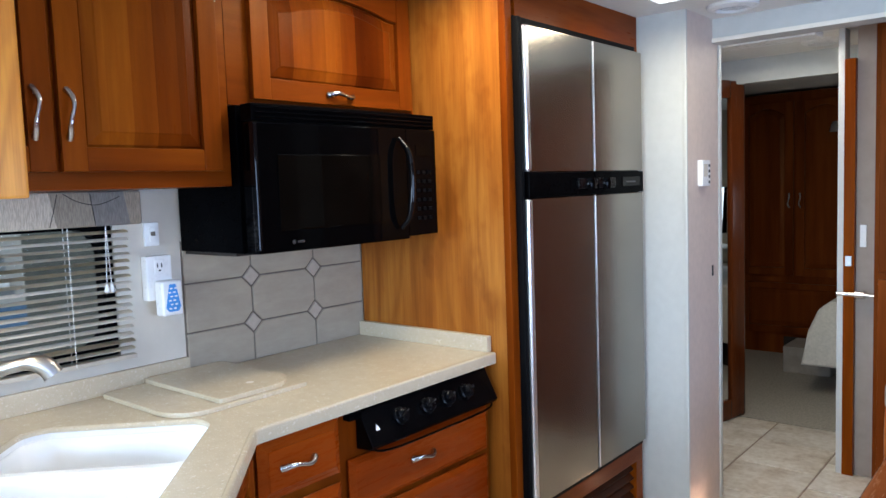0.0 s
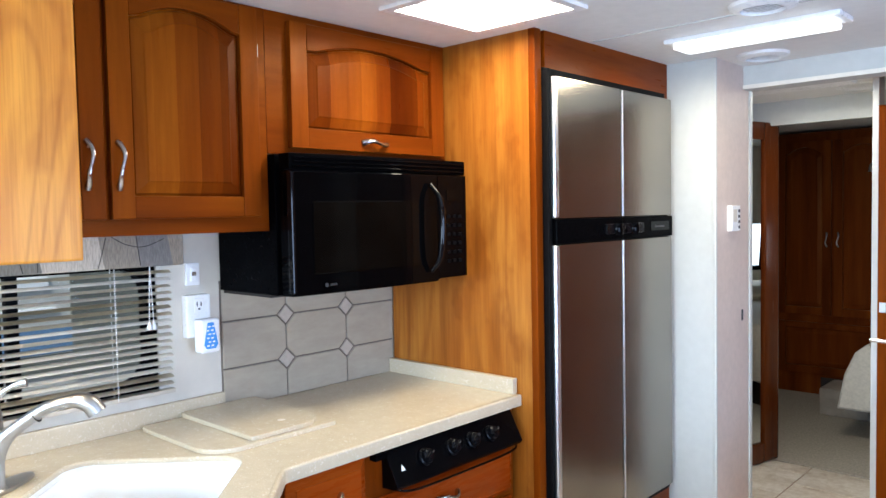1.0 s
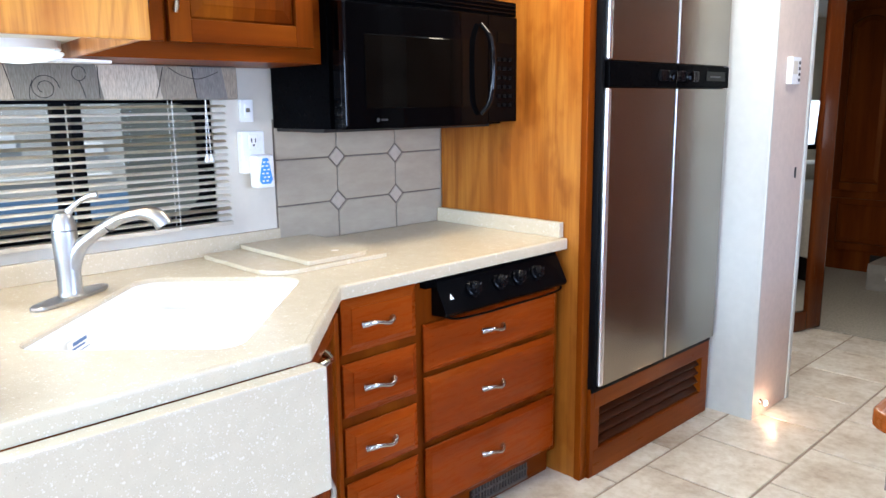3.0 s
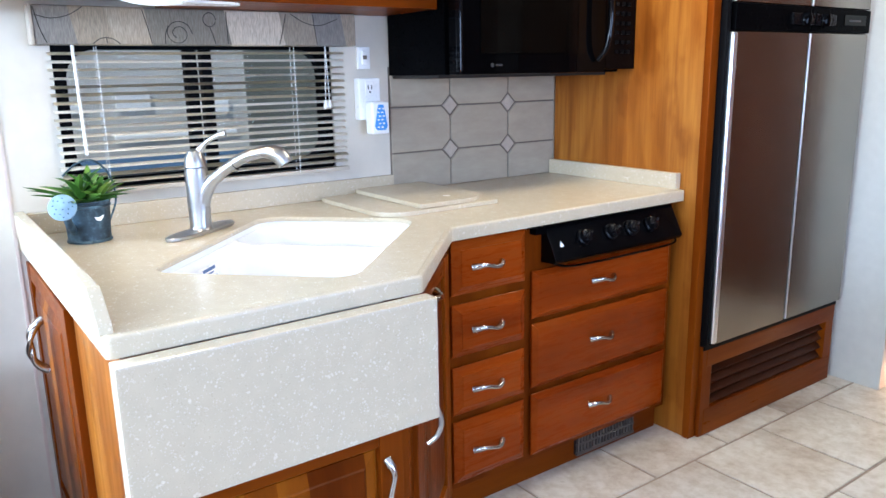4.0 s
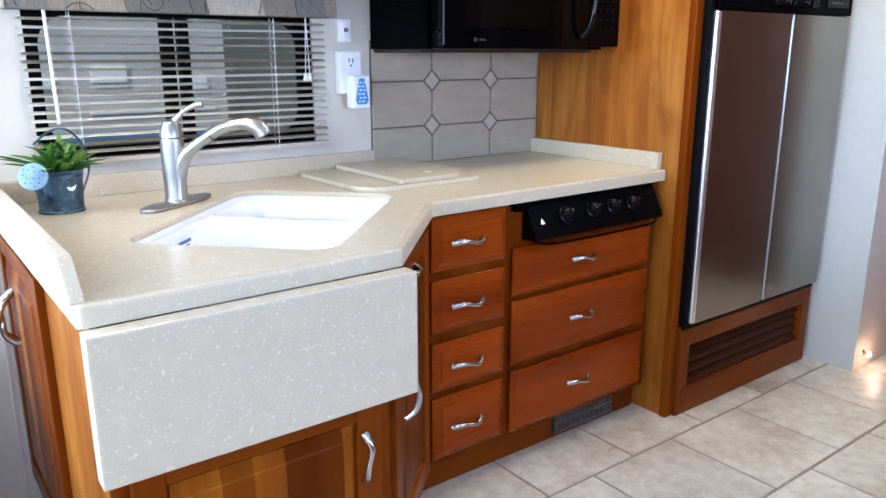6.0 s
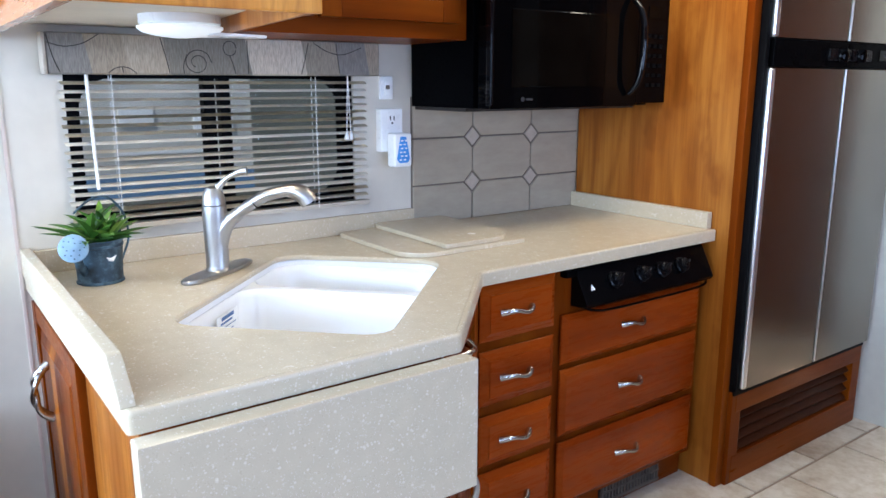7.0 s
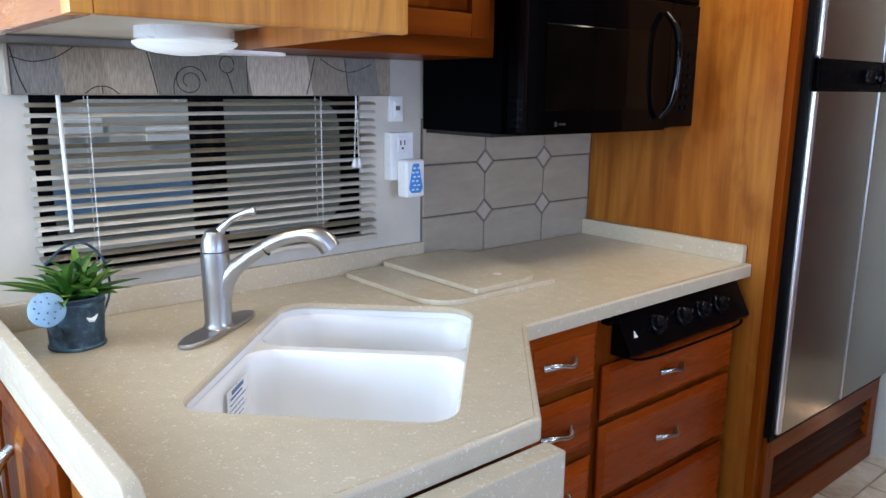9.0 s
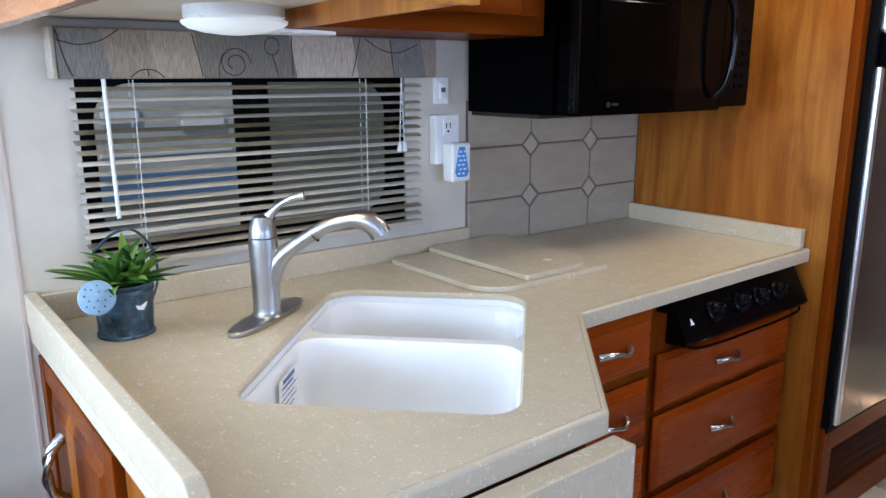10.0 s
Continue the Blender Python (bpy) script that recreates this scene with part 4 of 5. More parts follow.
# end cloth is painted as already in shadow
part("end_panel", box(WX + 0.002, VX + 0.001, 0.189, 0.1965, 1.322, 1.416, 0.003), M_linen, val, "cream padded end of the valance")


def stitch(pts, r=0.0014):
    part("embroidery", tube(curve([(VX - 0.0005, y, z) for y, z in pts], 7), r, 5), M_thread, val)


spiral = [(0.538 + 0.036 * math.cos(a) * (1 - a / 16), 1.352 + 0.034 * math.sin(a) * (1 - a / 16)) for a in [k * 0.7 for k in range(16)]]
stitch(spiral)
stitch([(0.503, 1.325), (0.503, 1.345), (0.512, 1.372)])
stitch([(0.623 + 0.017 * math.cos(a), 1.389 + 0.018 * math.sin(a)) for a in [k * 0.6 for k in range(11)]])
stitch([(0.623, 1.37), (0.63, 1.35), (0.636, 1.326)])
for pts in ([(0.2, 1.392), (0.235, 1.384), (0.275, 1.392), (0.31, 1.413)], [(0.325, 1.325), (0.345, 1.338), (0.37, 1.338), (0.39, 1.325)], [(0.86, 1.41), (0.90, 1.388), (0.95, 1.38), (1.01, 1.40)], [(0.2, 1.41), (0.21, 1.36), (0.222, 1.326)], [(0.45, 1.41), (0.462, 1.36), (0.468, 1.326)], [(0.845, 1.41), (0.835, 1.37), (0.822, 1.326)], [(0.93, 1.41), (0.934, 1.37), (0.94, 1.326)], [(0.67, 1.41), (0.671, 1.326)], [(0.358, 1.338), (0.359, 1.326)]):
    stitch(pts)

# ---- wall fittings ----
sw = thing("light_switch", "white wall rocker switch", "switch", at=(WX, 1.122, 1.287))
part("plate", box(WX, WX + 0.012, 1.10, 1.144, 1.254, 1.322, 0.003), M_plastic, sw)
part("rocker", box(WX + 0.010, WX + 0.018, 1.113, 1.131, 1.268, 1.308, 0.003), M_plastic, sw)
part("rocker_slot", box(WX + 0.0176, WX + 0.0186, 1.115, 1.129, 1.284, 1.296), M_grout, sw)
out = thing("wall_outlet", "white surface-mounted electrical outlet box", "outlet", at=(WX, 1.13, 1.16))
part("plate", box(WX, WX + 0.03, 1.088, 1.166, 1.098, 1.226, 0.004), M_plastic, out)
for z in (1.195, 1.130):
    part("socket", box(WX + 0.029, WX + 0.032, 1.112, 1.143, z - 0.021, z + 0.021, 0.002), M_plastic, out)
    for y in (1.121, 1.134):
        part("slot", box(WX + 0.0315, WX + 0.0328, y - 0.0015, y + 0.0015, z - 0.003, z + 0.010), M_black_soft, out)
    part("slot", box(WX + 0.0315, WX + 0.0328, 1.1245, 1.1305, z - 0.014, z - 0.009), M_black_soft, out)
af = thing("air_freshener", "white plug-in air freshener with a blue patterned front", "air freshener", at=(WX + 0.05, 1.15, 1.1))
part("shell", box(WX + 0.032, WX + 0.075, 1.107, 1.171, 1.053, 1.155, 0.012, 3), M_plastic, af, smooth=True)
M_fblue = plain("bright_blue_print", (0.07, 0.30, 0.74), 0.4)
bl = [(1.129, 1.145), (1.149, 1.145), (1.162, 1.078), (1.154, 1.066), (1.124, 1.066), (1.116, 1.078)]
part("front_label", prism(rounded(bl, 0.004, 3), WX + 0.0745, WX + 0.0762, 'x'), M_fblue, af, "bright blue patterned window")
for k in range(6):
    z = 1.073 + k * 0.0115
    for s in (0, 1):
        y = 1.125 + (k % 2) * 0.005 + s * 0.014
        part("pattern_dash", box(WX + 0.076, WX + 0.0768, y, y + 0.008, z, z + 0.0045), M_plastic, af)
tagged(part("seam_trim", box(WX, WX + 0.004, 0.0955, 0.1035, 0.0, CEIL, 0.001), M_taupe), "thin cream wall seam strip", "trim", kind="structure")
sw2 = thing("wall_control_panel", "white wall control plate beside the counter", "switch", at=(WX, 0.02, 1.16))
part("plate", box(WX, WX + 0.01, -0.03, 0.074, 1.105, 1.235, 0.003), M_plastic, sw2)
part("button", box(WX + 0.009, WX + 0.014, 0.0, 0.04, 1.14, 1.2, 0.002), M_plastic, sw2)

# ---- upper cabinets ----
UF = -1.655
upper = thing("upper_cabinet", "cherry-stained wall cabinet with arched raised-panel doors", "cabinet", at=(-1.8, 0.8, 1.42))
part("body", box(WX, UF, 0.50, 1.206, 1.417, CEIL), M_wood_h, upper)
for y0, y1, hy in ((0.395, 0.742, 0.70), (0.756, 1.172, 0.774)):
    d = panel_door(upper, max(y0, 0.5), y1, 1.458, 2.03, UF, 0.04, 0.056)
    pull(d, hy, 1.587, UF + 0.02, 0.108, 'z', 0.026, thick=1.3)
part("hinge", box(UF + 0.001, UF + 0.012, 1.172, 1.178, 1.90, 1.935, 0.001), M_nickel, upper)
over = thing("microwave_cabinet", "cherry-stained cabinet with a lift-up arched door above the microwave", "cabinet", at=(-1.8, 1.58, 1.65))
part("body", box(WX, UF, 1.208, 1.955, 1.636, CEIL), M_wood_h, over)
d = panel_door(over, 1.28, 1.925, 1.655, 2.018, UF, 0.036, 0.06)
pull(d, 1.60, 1.683, UF + 0.02, 0.1, 'y')
peninsula = thing("overhead_end_cabinet", "honey-veneered overhead cabinet above the sink end", "cabinet", at=(-1.4, 0.25, 1.403))
pol = [(WX, 0.09), (-0.985, 0.09), (-0.985, 0.418), (UF - 0.004, 0.498), (WX, 0.498)]
part("body", prism(pol, 1.434, CEIL), M_wall, peninsula, "pale vinyl underside")
# end cabinet face takes the brightened veneer
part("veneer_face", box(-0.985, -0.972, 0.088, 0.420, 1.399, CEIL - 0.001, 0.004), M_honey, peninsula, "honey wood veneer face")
part("side_skirt", prism([(-0.985, 0.412), (-0.985, 0.420), (UF, 0.502), (UF, 0.494)], 1.402, 1.45), M_veneer, peninsula)
# same cherry as the other cabinets, its bright lighting held in M_gloss
part("face_frame", box(WX, -1.0, 0.074, 0.094, 1.400, CEIL - 0.001, 0.002), M_gloss, peninsula, "glossy cherry face frame, paled as if strongly lit")
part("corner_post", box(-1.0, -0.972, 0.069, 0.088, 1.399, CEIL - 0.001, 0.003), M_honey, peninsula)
for x0, x1 in ((-1.36, -1.012), (-1.91, -1.52)):
    pd = drawer_front(peninsula, x0, x1, 1.437, 1.995, 0.0, False, "door")
    pd.data.materials[0] = M_gloss
    pd.matrix_basis = Matrix.Translation((0, 0.074, 0)) @ Matrix.Rotation(-math.pi / 2, 4, 'Z')
lampu = thing("under_cabinet_lamp", "white round-ended lamp under the overhead cabinet", "lamp", at=(-1.535, 0.385, 1.40))
part("housing", lathe([(0.0, 0.0), (0.079, 0.0), (0.079, -0.017), (0.074, -0.019)], 32, (-1.535, 0.39, 1.434)), M_plastic, lampu, smooth=True)
part("base_plate", prism(rounded([(-1.585, 0.43), (-1.485, 0.43), (-1.51, 0.54), (-1.535, 0.585), (-1.56, 0.54)], [0.01, 0.01, 0.02, 0.012, 0.02], 5), 1.395, 1.4015, 'z', 0.003), M_plastic, lampu, "white tapered mounting plate", smooth=True)
part("lens", lathe([(0.074, -0.0205), (0.083, -0.022), (0.083, -0.026), (0.074, -0.033), (0.052, -0.039), (0.02, -0.043), (0.001, -0.044)], 32, (-1.535, 0.39, 1.434)), M_lens, lampu, "white frosted lens", smooth=True)

# ---- microwave ----
mw = thing("microwave", "glossy black over-the-counter microwave oven", "microwave", at=(-1.75, 1.58, 1.23))
part("case", box(WX + 0.012, -1.63, 1.212, 1.946, 1.232, 1.634, 0.003), M_black_soft, mw)
part("mount_plate", box(WX + 0.012, -1.68, 1.225, 1.94, 1.222, 1.232), M_dark, mw)
nn = 14


def bowed(y0, y1, z0, z1, x, bow, thick, y_mid=1.583, half=0.37):
    """A front panel that bows out gently across its width."""
    pts = []
    for k in range(nn + 1):
        y = y0 + (y1 - y0) * k / nn
        pts.append((x + bow * (1 - ((y - y_mid) / half) ** 2), y))
    pts += [(x - thick, y1), (x - thick, y0)]
    return prism(pts, z0, z1, 'z', 0.004)


door = part("door", bowed(1.214, 1.795, 1.232, 1.585, -1.560, 0.014, 0.05), M_black, mw, "glossy black door")
M_mwglass = plain("smoked_oven_glass", (0.0022, 0.0018, 0.0015), 0.04, vary=0.2, spec=0.10)
part("door_window", bowed(1.285, 1.70, 1.29, 1.50, -1.557, 0.014, 0.01), M_mwglass, door, "smoked glass window")
part("edge_strip", box(-1.575, -1.555, 1.212, 1.224, 1.24, 1.583, 0.004), M_black_shine, door)
hd = curve([(-1.540, 1.752, 1.268), (-1.512, 1.762, 1.31), (-1.502, 1.766, 1.40), (-1.508, 1.764, 1.50), (-1.540, 1.752, 1.553)], 7)
part("door_handle", tube(hd, [0.0075 + 0.003 * math.sin(math.pi * i / (len(hd) - 1)) for i in range(len(hd))], 12), M_black_shine, door, "black curved handle", smooth=True)
cp = part("control_panel", bowed(1.799, 1.952, 1.240, 1.585, -1.560, 0.014, 0.05), M_black, mw)
M_grey_print = plain("grey_print", (0.022, 0.022, 0.024), 0.4)
M_key = plain("faint_key_print", (0.0035, 0.0035, 0.004), 0.4, spec=0.03)
for r in range(6):
    for q in range(3):
        part("button", box(-1.5575, -1.5505, 1.842 + q * 0.028, 1.858 + q * 0.028, 1.29 + r * 0.03, 1.302 + r * 0.03), M_key, cp)
part("display", box(-1.557, -1.5505, 1.842, 1.918, 1.50, 1.535), M_mwglass, cp)
grille = part("vent_grille", bowed(1.214, 1.952, 1.588, 1.634, -1.565, 0.014, 0.045), M_black_soft, mw)
for k in range(3):
    part("vent_slat", bowed(1.225, 1.94, 1.594 + k * 0.0125, 1.600 + k * 0.0125, -1.559, 0.014, 0.01), M_black, grille)
o = part("maker_mark", lathe([(0.0, 0), (0.0065, 0), (0.0065, 0.001)], 16), M_grey_print, mw)
o.matrix_basis = Matrix.Translation((-1.5505, 1.325, 1.258)) @ Matrix.Rotation(math.pi / 2, 4, 'Y')
part("maker_bar", box(-1.552, -1.5495, 1.338, 1.362, 1.255, 1.261), M_grey_print, mw)

# ---- stove control panel below the counter ----
stove = thing("stove_control_panel", "black stove control panel with four knobs under the counter", "stove", at=(-1.35, 1.63, 0.77))
pp = [(XF - 0.02, 0.808), (XF + 0.012, 0.808), (XF + 0.062, 0.715), (XF + 0.055, 0.705), (XF - 0.02, 0.700)]
part("panel", prism(pp, 1.352, 1.915, 'y', 0.003), M_stove, stove)
part("bracket", box(XF - 0.01, XF + 0.025, 1.308, 1.352, 0.79, 0.808, 0.002), M_black_soft, stove)
nrm = Vector((0.093, 0, 0.05)).normalized()
for k, y in enumerate((1.485, 1.60, 1.69, 1.78)):
    kb = part("knob", lathe([(0.025, 0.0), (0.0245, 0.006), (0.021, 0.008), (0.019, 0.02), (0.015, 0.022)], 22), M_knob, stove, "black stove knob with a pale pointer", smooth=True)
    pose_k = Matrix.Translation((XF + 0.038, y, 0.763)) @ Vector((0, 0, 1)).rotation_difference(nrm).to_matrix().to_4x4()
    kb.matrix_basis = pose_k
    gp = part("grip", box(-0.004, 0.004, -0.019, 0.019, 0.018, 0.03, 0.002), M_knob, kb)
    gp.rotation_euler = (0, 0, 0.5)
    part("pointer", box(-0.0008, 0.0008, 0.006, 0.015, 0.0299, 0.0304), M_reg, kb).rotation_euler = (0, 0, 0.5)
mk = part("maker_triangle", prism([(-0.008, -0.009), (0.008, -0.009), (0.0, 0.009)], 0.0, 0.001, 'z'), M_plastic, stove, "pale triangular mark")
mk.matrix_basis = Matrix.Translation((XF + 0.0405, 1.392, 0.757)) @ Matrix(((0, -0.47, 0.88, 0), (1, 0, 0, 0), (0, 0.88, 0.47, 0), (0, 0, 0, 1)))
rod = curve([(XF + 0.03, 1.36, 0.705), (XF + 0.055, 1.42, 0.69), (XF + 0.06, 1.64, 0.688), (XF + 0.055, 1.87, 0.69), (XF + 0.03, 1.915, 0.705)], 6)
part("guard_rod", tube(rod, 0.0035, 8), M_black, stove, smooth=True)

# ---- refrigerator and its cabinet ----
fc = thing("refrigerator_cabinet", "tall honey-veneered cabinet that houses the refrigerator", "cabinet", at=(-1.6, 2.4, 0))
FF = -1.262
part("side_panel", box(WX + 0.012, FF, 1.949, 1.972, 0, CEIL), M_veneer, fc, "honey wood veneer side")
part("face_stile", box(FF - 0.02, FF + 0.006, 1.943, 1.979, 0.0, CEIL, 0.004), M_wood, fc)
part("top_rail", box(FF - 0.02, FF + 0.004, 2.0, 2.858, 1.905, CEIL, 0.002), M_wood_h, fc)
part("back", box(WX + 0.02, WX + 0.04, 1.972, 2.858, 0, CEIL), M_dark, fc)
part("end_stile", box(FF - 0.02, FF + 0.004, 2.826, 2.858, 0.0, 1.905, 0.003), M_wood, fc)
part("base_rail", box(FF - 0.02, FF + 0.02, 2.0, 2.83, 0.252, 0.316, 0.006), M_wood_h, fc)
part("base_rail", box(FF - 0.02, FF + 0.02, 2.0, 2.83, 0.0, 0.100, 0.006), M_wood_h, fc)
part("base_stile", box(FF - 0.02, FF + 0.019, 1.98, 2.035, 0.0, 0.33, 0.004), M_wood, fc)
part("base_stile", box(FF - 0.02, FF + 0.019, 2.772, 2.83, 0.0, 0.33, 0.004), M_wood, fc)
M_louvre = plain("dark_brown_louvre", (0.06, 0.016, 0.005), 0.4, vary=0.1, spec=0.15)
# near-black sheet that paints in the shade between the louvres
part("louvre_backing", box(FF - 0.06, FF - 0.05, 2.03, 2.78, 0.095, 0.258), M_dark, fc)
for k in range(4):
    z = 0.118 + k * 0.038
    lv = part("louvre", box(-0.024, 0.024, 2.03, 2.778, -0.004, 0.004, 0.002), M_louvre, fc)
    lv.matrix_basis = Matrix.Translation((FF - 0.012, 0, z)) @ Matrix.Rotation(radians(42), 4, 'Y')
fr_ = thing("refrigerator", "four-door refrigerator with brushed steel doors and black trim", "refrigerator", at=(-1.5, 2.42, 0.33))
part("box", box(WX + 0.06, -1.275, 2.0, 2.826, 0.333, 1.905), M_black_soft, fr_)
part("side_trim", box(-1.28, -1.234, 1.9805, 2.0005, 0.334, 1.915, 0.004), M_rubber, fr_, "black rubber edge trim, its bottom run a painted shadow gap")
# black frame corner, drawn on as a strip for the shadow gap below the doors
part("bottom_trim", box(-1.28, -1.2375, 1.9805, 2.826, 0.3165, 0.3335, 0.003), M_rubber, fr_, "black rubber edge trim, its bottom run a painted shadow gap")
part("gasket_frame", box(-1.28, -1.253, 1.983, 2.826, 0.332, 1.92, 0.003), M_rubber, fr_)
YM = 2.432
for y0, y1 in ((2.008, YM - 0.004), (YM + 0.004, 2.826)):
    for z0, z1, nm in ((0.336, 1.348, "fresh_food_door"), (1.432, 1.893, "freezer_door")):
        dd = part(nm, box(-1.256, -1.246, y0 - 0.003, y1 + 0.004, z0 - 0.004, z1 + 0.004, 0.003), M_black_soft, fr_, "black-edged refrigerator door")
        part("steel_skin", box(-1.247, -1.225, y0 + 0.001, y1, z0, z1, 0.005, 3), M_steel, dd, "brushed stainless steel skin")
        edge = (y0, y0 + 0.019) if y0 < YM - 0.1 else (y0, y0 + 0.007)
        # rounded door edge, its windshield highlight given by the pale metal
        part("edge_trim", box(-1.2545 if y0 < YM - 0.1 else -1.230, -1.2235, edge[0] - (0.006 if y0 < YM - 0.1 else 0.001), edge[1], z0 + 0.002, z1 - 0.002, 0.012 if y0 < YM - 0.1 else 0.003, 5), M_edge, dd, "metal door edge with window glare in its colour", smooth=True)
    hb = part("handle_band", box(-1.25, -1.222, y0, y1, 1.350, 1.430, 0.004), M_black_soft, fr_, "black plastic handle band")
    inner = y1 if y0 < YM - 0.1 else y0
    s = -1 if y0 < YM - 0.1 else 1
    part("latch", box(-1.224, -1.208, min(inner, inner + s * 0.13), max(inner, inner + s * 0.13), 1.372, 1.408, 0.006), M_knob, hb)
    part("latch_grip", lathe([(0.02, -0.02), (0.024, 0.0), (0.02, 0.02)], 16, (-1.213, inner + s * 0.055, 1.388)), M_black, hb, smooth=True)
part("control_display", box(-1.223, -1.219, 2.64, 2.79, 1.375, 1.41, 0.002), M_mwglass, fr_)
part("display_print", box(-1.2195, -1.2185, 2.67, 2.75, 1.388, 1.394), M_grey_print, fr_)

# ---- plant in a watering-can pot ----
pot = thing("potted_succulent", "green spiky succulent in a small weathered tin watering can", "potted plant", at=(-1.785, 0.245, ZC))
PC = (-1.776, 0.242, ZC)
part("can", lathe([(0.047, 0.0), (0.049, 0.003), (0.0485, 0.006), (0.051, 0.05), (0.054, 0.094), (0.057, 0.098), (0.056, 0.101), (0.051, 0.099), (0.049, 0.085), (0.0, 0.085)], 30, PC), M_tin, pot, "blue-grey weathered tin can", smooth=True)
part("foot_band", lathe([(0.0475, 0.0), (0.0515, 0.001), (0.0515, 0.005), (0.049, 0.007)], 30, PC), M_tin, pot, smooth=True)
part("top_band", lathe([(0.0525, 0.083), (0.0555, 0.085), (0.0555, 0.089), (0.0535, 0.091)], 30, PC), M_tin, pot, smooth=True)
part("handle_lug", box(PC[0] - 0.03, PC[0] - 0.018, PC[1] + 0.045, PC[1] + 0.058, ZC + 0.07, ZC + 0.112, 0.003), M_tin, pot)
part("soil", lathe([(0.0, 0.086), (0.03, 0.09), (0.05, 0.087)], 20, PC), M_soil, pot)
rose_c, sp0 = Vector((-1.695, 0.178, 0.955)), Vector((-1.75, 0.205, ZC + 0.03))
part("spout", tube(curve([sp0, (-1.722, 0.192, 0.91), (-1.70, 0.181, 0.95)], 5), 0.009, 12), M_tin, pot, smooth=True)
face_d = Vector((0.80, -0.25, 0.28)).normalized()
rs = part("rose", lathe([(0.008, -0.018), (0.028, -0.004), (0.031, 0.0), (0.030, 0.004), (0.02, 0.008), (0.002, 0.010)], 26), M_rose, pot, "pale blue sprinkler rose", smooth=True)
rs.matrix_basis = Matrix.Translation(rose_c) @ Vector((0, 0, 1)).rotation_difference(face_d).to_matrix().to_4x4()
for k in range(14):
    a, rr = k * 2.4, 0.006 + 0.0185 * math.sqrt(k / 14)
    part("rose_hole", lathe([(0.0, 0.0), (0.0018, 0.0), (0.0018, 0.0012)], 6, (rr * math.cos(a), rr * math.sin(a), 0.0097 - rr * 0.13)), M_tin, rs)
hc = curve([(-1.80, 0.297, ZC + 0.04), (-1.81, 0.318, ZC + 0.09), (-1.81, 0.31, ZC + 0.15), (-1.80, 0.275, ZC + 0.19), (-1.79, 0.235, ZC + 0.187), (-1.785, 0.20, ZC + 0.16)], 6)
part("handle", tube(hc, 0.0026, 8), M_tin, pot, "grey wire handle", smooth=True)
bird = [(PC[0] + 0.0525 * math.cos(0.35 + a), PC[1] + 0.0525 * math.sin(0.35 + a), ZC + 0.058 + h) for a, h in ((-0.22, 0.006), (-0.12, 0.001), (0.0, 0.0), (0.12, 0.004), (0.22, 0.008))]
part("bird_mark", tube(bird, [0.001, 0.004, 0.005, 0.003, 0.0008], 8), M_plastic, pot, "pale bird-shaped mark", smooth=True)
own = bmesh.new()
rnd = random.Random(11)


def aloe_leaf(root, az, lift, ln, w0, droop):
    """One fleshy, pointed leaf: broad near its foot, channelled above, arching outwards."""
    outv = Vector((math.cos(az), math.sin(az), 0))
    side = Vector((-outv.y, outv.x, 0))
    bend, prev, n = rnd.uniform(-0.3, 0.3), None, 8
    for i in range(n + 1):
        s = i / n
        p = root + outv * (ln * s * math.cos(lift - s * 0.4)) + side * (bend * ln * s * s * 0.5) + Vector((0, 0, ln * (math.sin(lift) * s - droop * s * s)))
        w = w0 * (0.7 + 0.9 * s) * (1 - s ** 1.7) + 0.0003
        cur = [own.verts.new(p - side * w + Vector((0, 0, w * 0.45))), own.verts.new(p - Vector((0, 0, w * 0.4))), own.verts.new(p + side * w + Vector((0, 0, w * 0.45))), own.verts.new(p + Vector((0, 0, w * 0.05)))]
        if prev:
            for q in range(4):
                own.faces.new((prev[q], prev[(q + 1) % 4], cur[(q + 1) % 4], cur[q]))
        prev = cur


# three crowded rosettes of unlike size, and a few long outer leaves
for cx, cy, many, size in ((0.012, -0.014, 15, 1.2), (-0.018, 0.016, 14, 1.25), (0.018, 0.026, 11, 0.95)):
    for k in range(many):
        ring = k / many
        foot = Vector((PC[0] + cx, PC[1] + cy, ZC + 0.088 + 0.022 * (1 - ring)))
        aloe_leaf(foot, k * 2.39996 + rnd.uniform(-.3, .3), radians(80 - 62 * ring + rnd.uniform(-12, 12)), size * (0.055 + 0.045 * ring) * rnd.uniform(0.75, 1.2), 0.0112 * rnd.uniform(0.8, 1.15), 0.12 + 0.2 * rnd.random())
for az, ln in ((-2.3, 0.135), (-1.75, 0.115), (1.35, 0.12), (0.3, 0.095), (-2.9, 0.12)):
    aloe_leaf(Vector((PC[0], PC[1], ZC + 0.092)), az, radians(24), ln, 0.0085, 0.16)
part("leaves", own, M_leaf, pot, "pointed green leaves", smooth=True)

# ---- ceiling fittings ----
vent = thing("roof_vent", "bright square roof skylight with a white trim frame", "skylight", at=(-1.2, 1.55, CEIL))
for x0, x1, y0, y1 in ((SK[0] - .03, SK[1] + .03, SK[2] - .03, SK[2]), (SK[0] - .03, SK[1] + .03, SK[3], SK[3] + .03), (SK[0] - .03, SK[0], SK[2], SK[3]), (SK[1], SK[1] + .03, SK[2], SK[3])):
    part("trim", box(x0, x1, y0, y1, CEIL - 0.012, CEIL, 0.003), M_plastic, vent)
part("diffuser", box(SK[0], SK[1], SK[2], SK[3], CEIL + 0.03, CEIL + 0.045), M_skylight, vent, "glowing milky skylight dome")
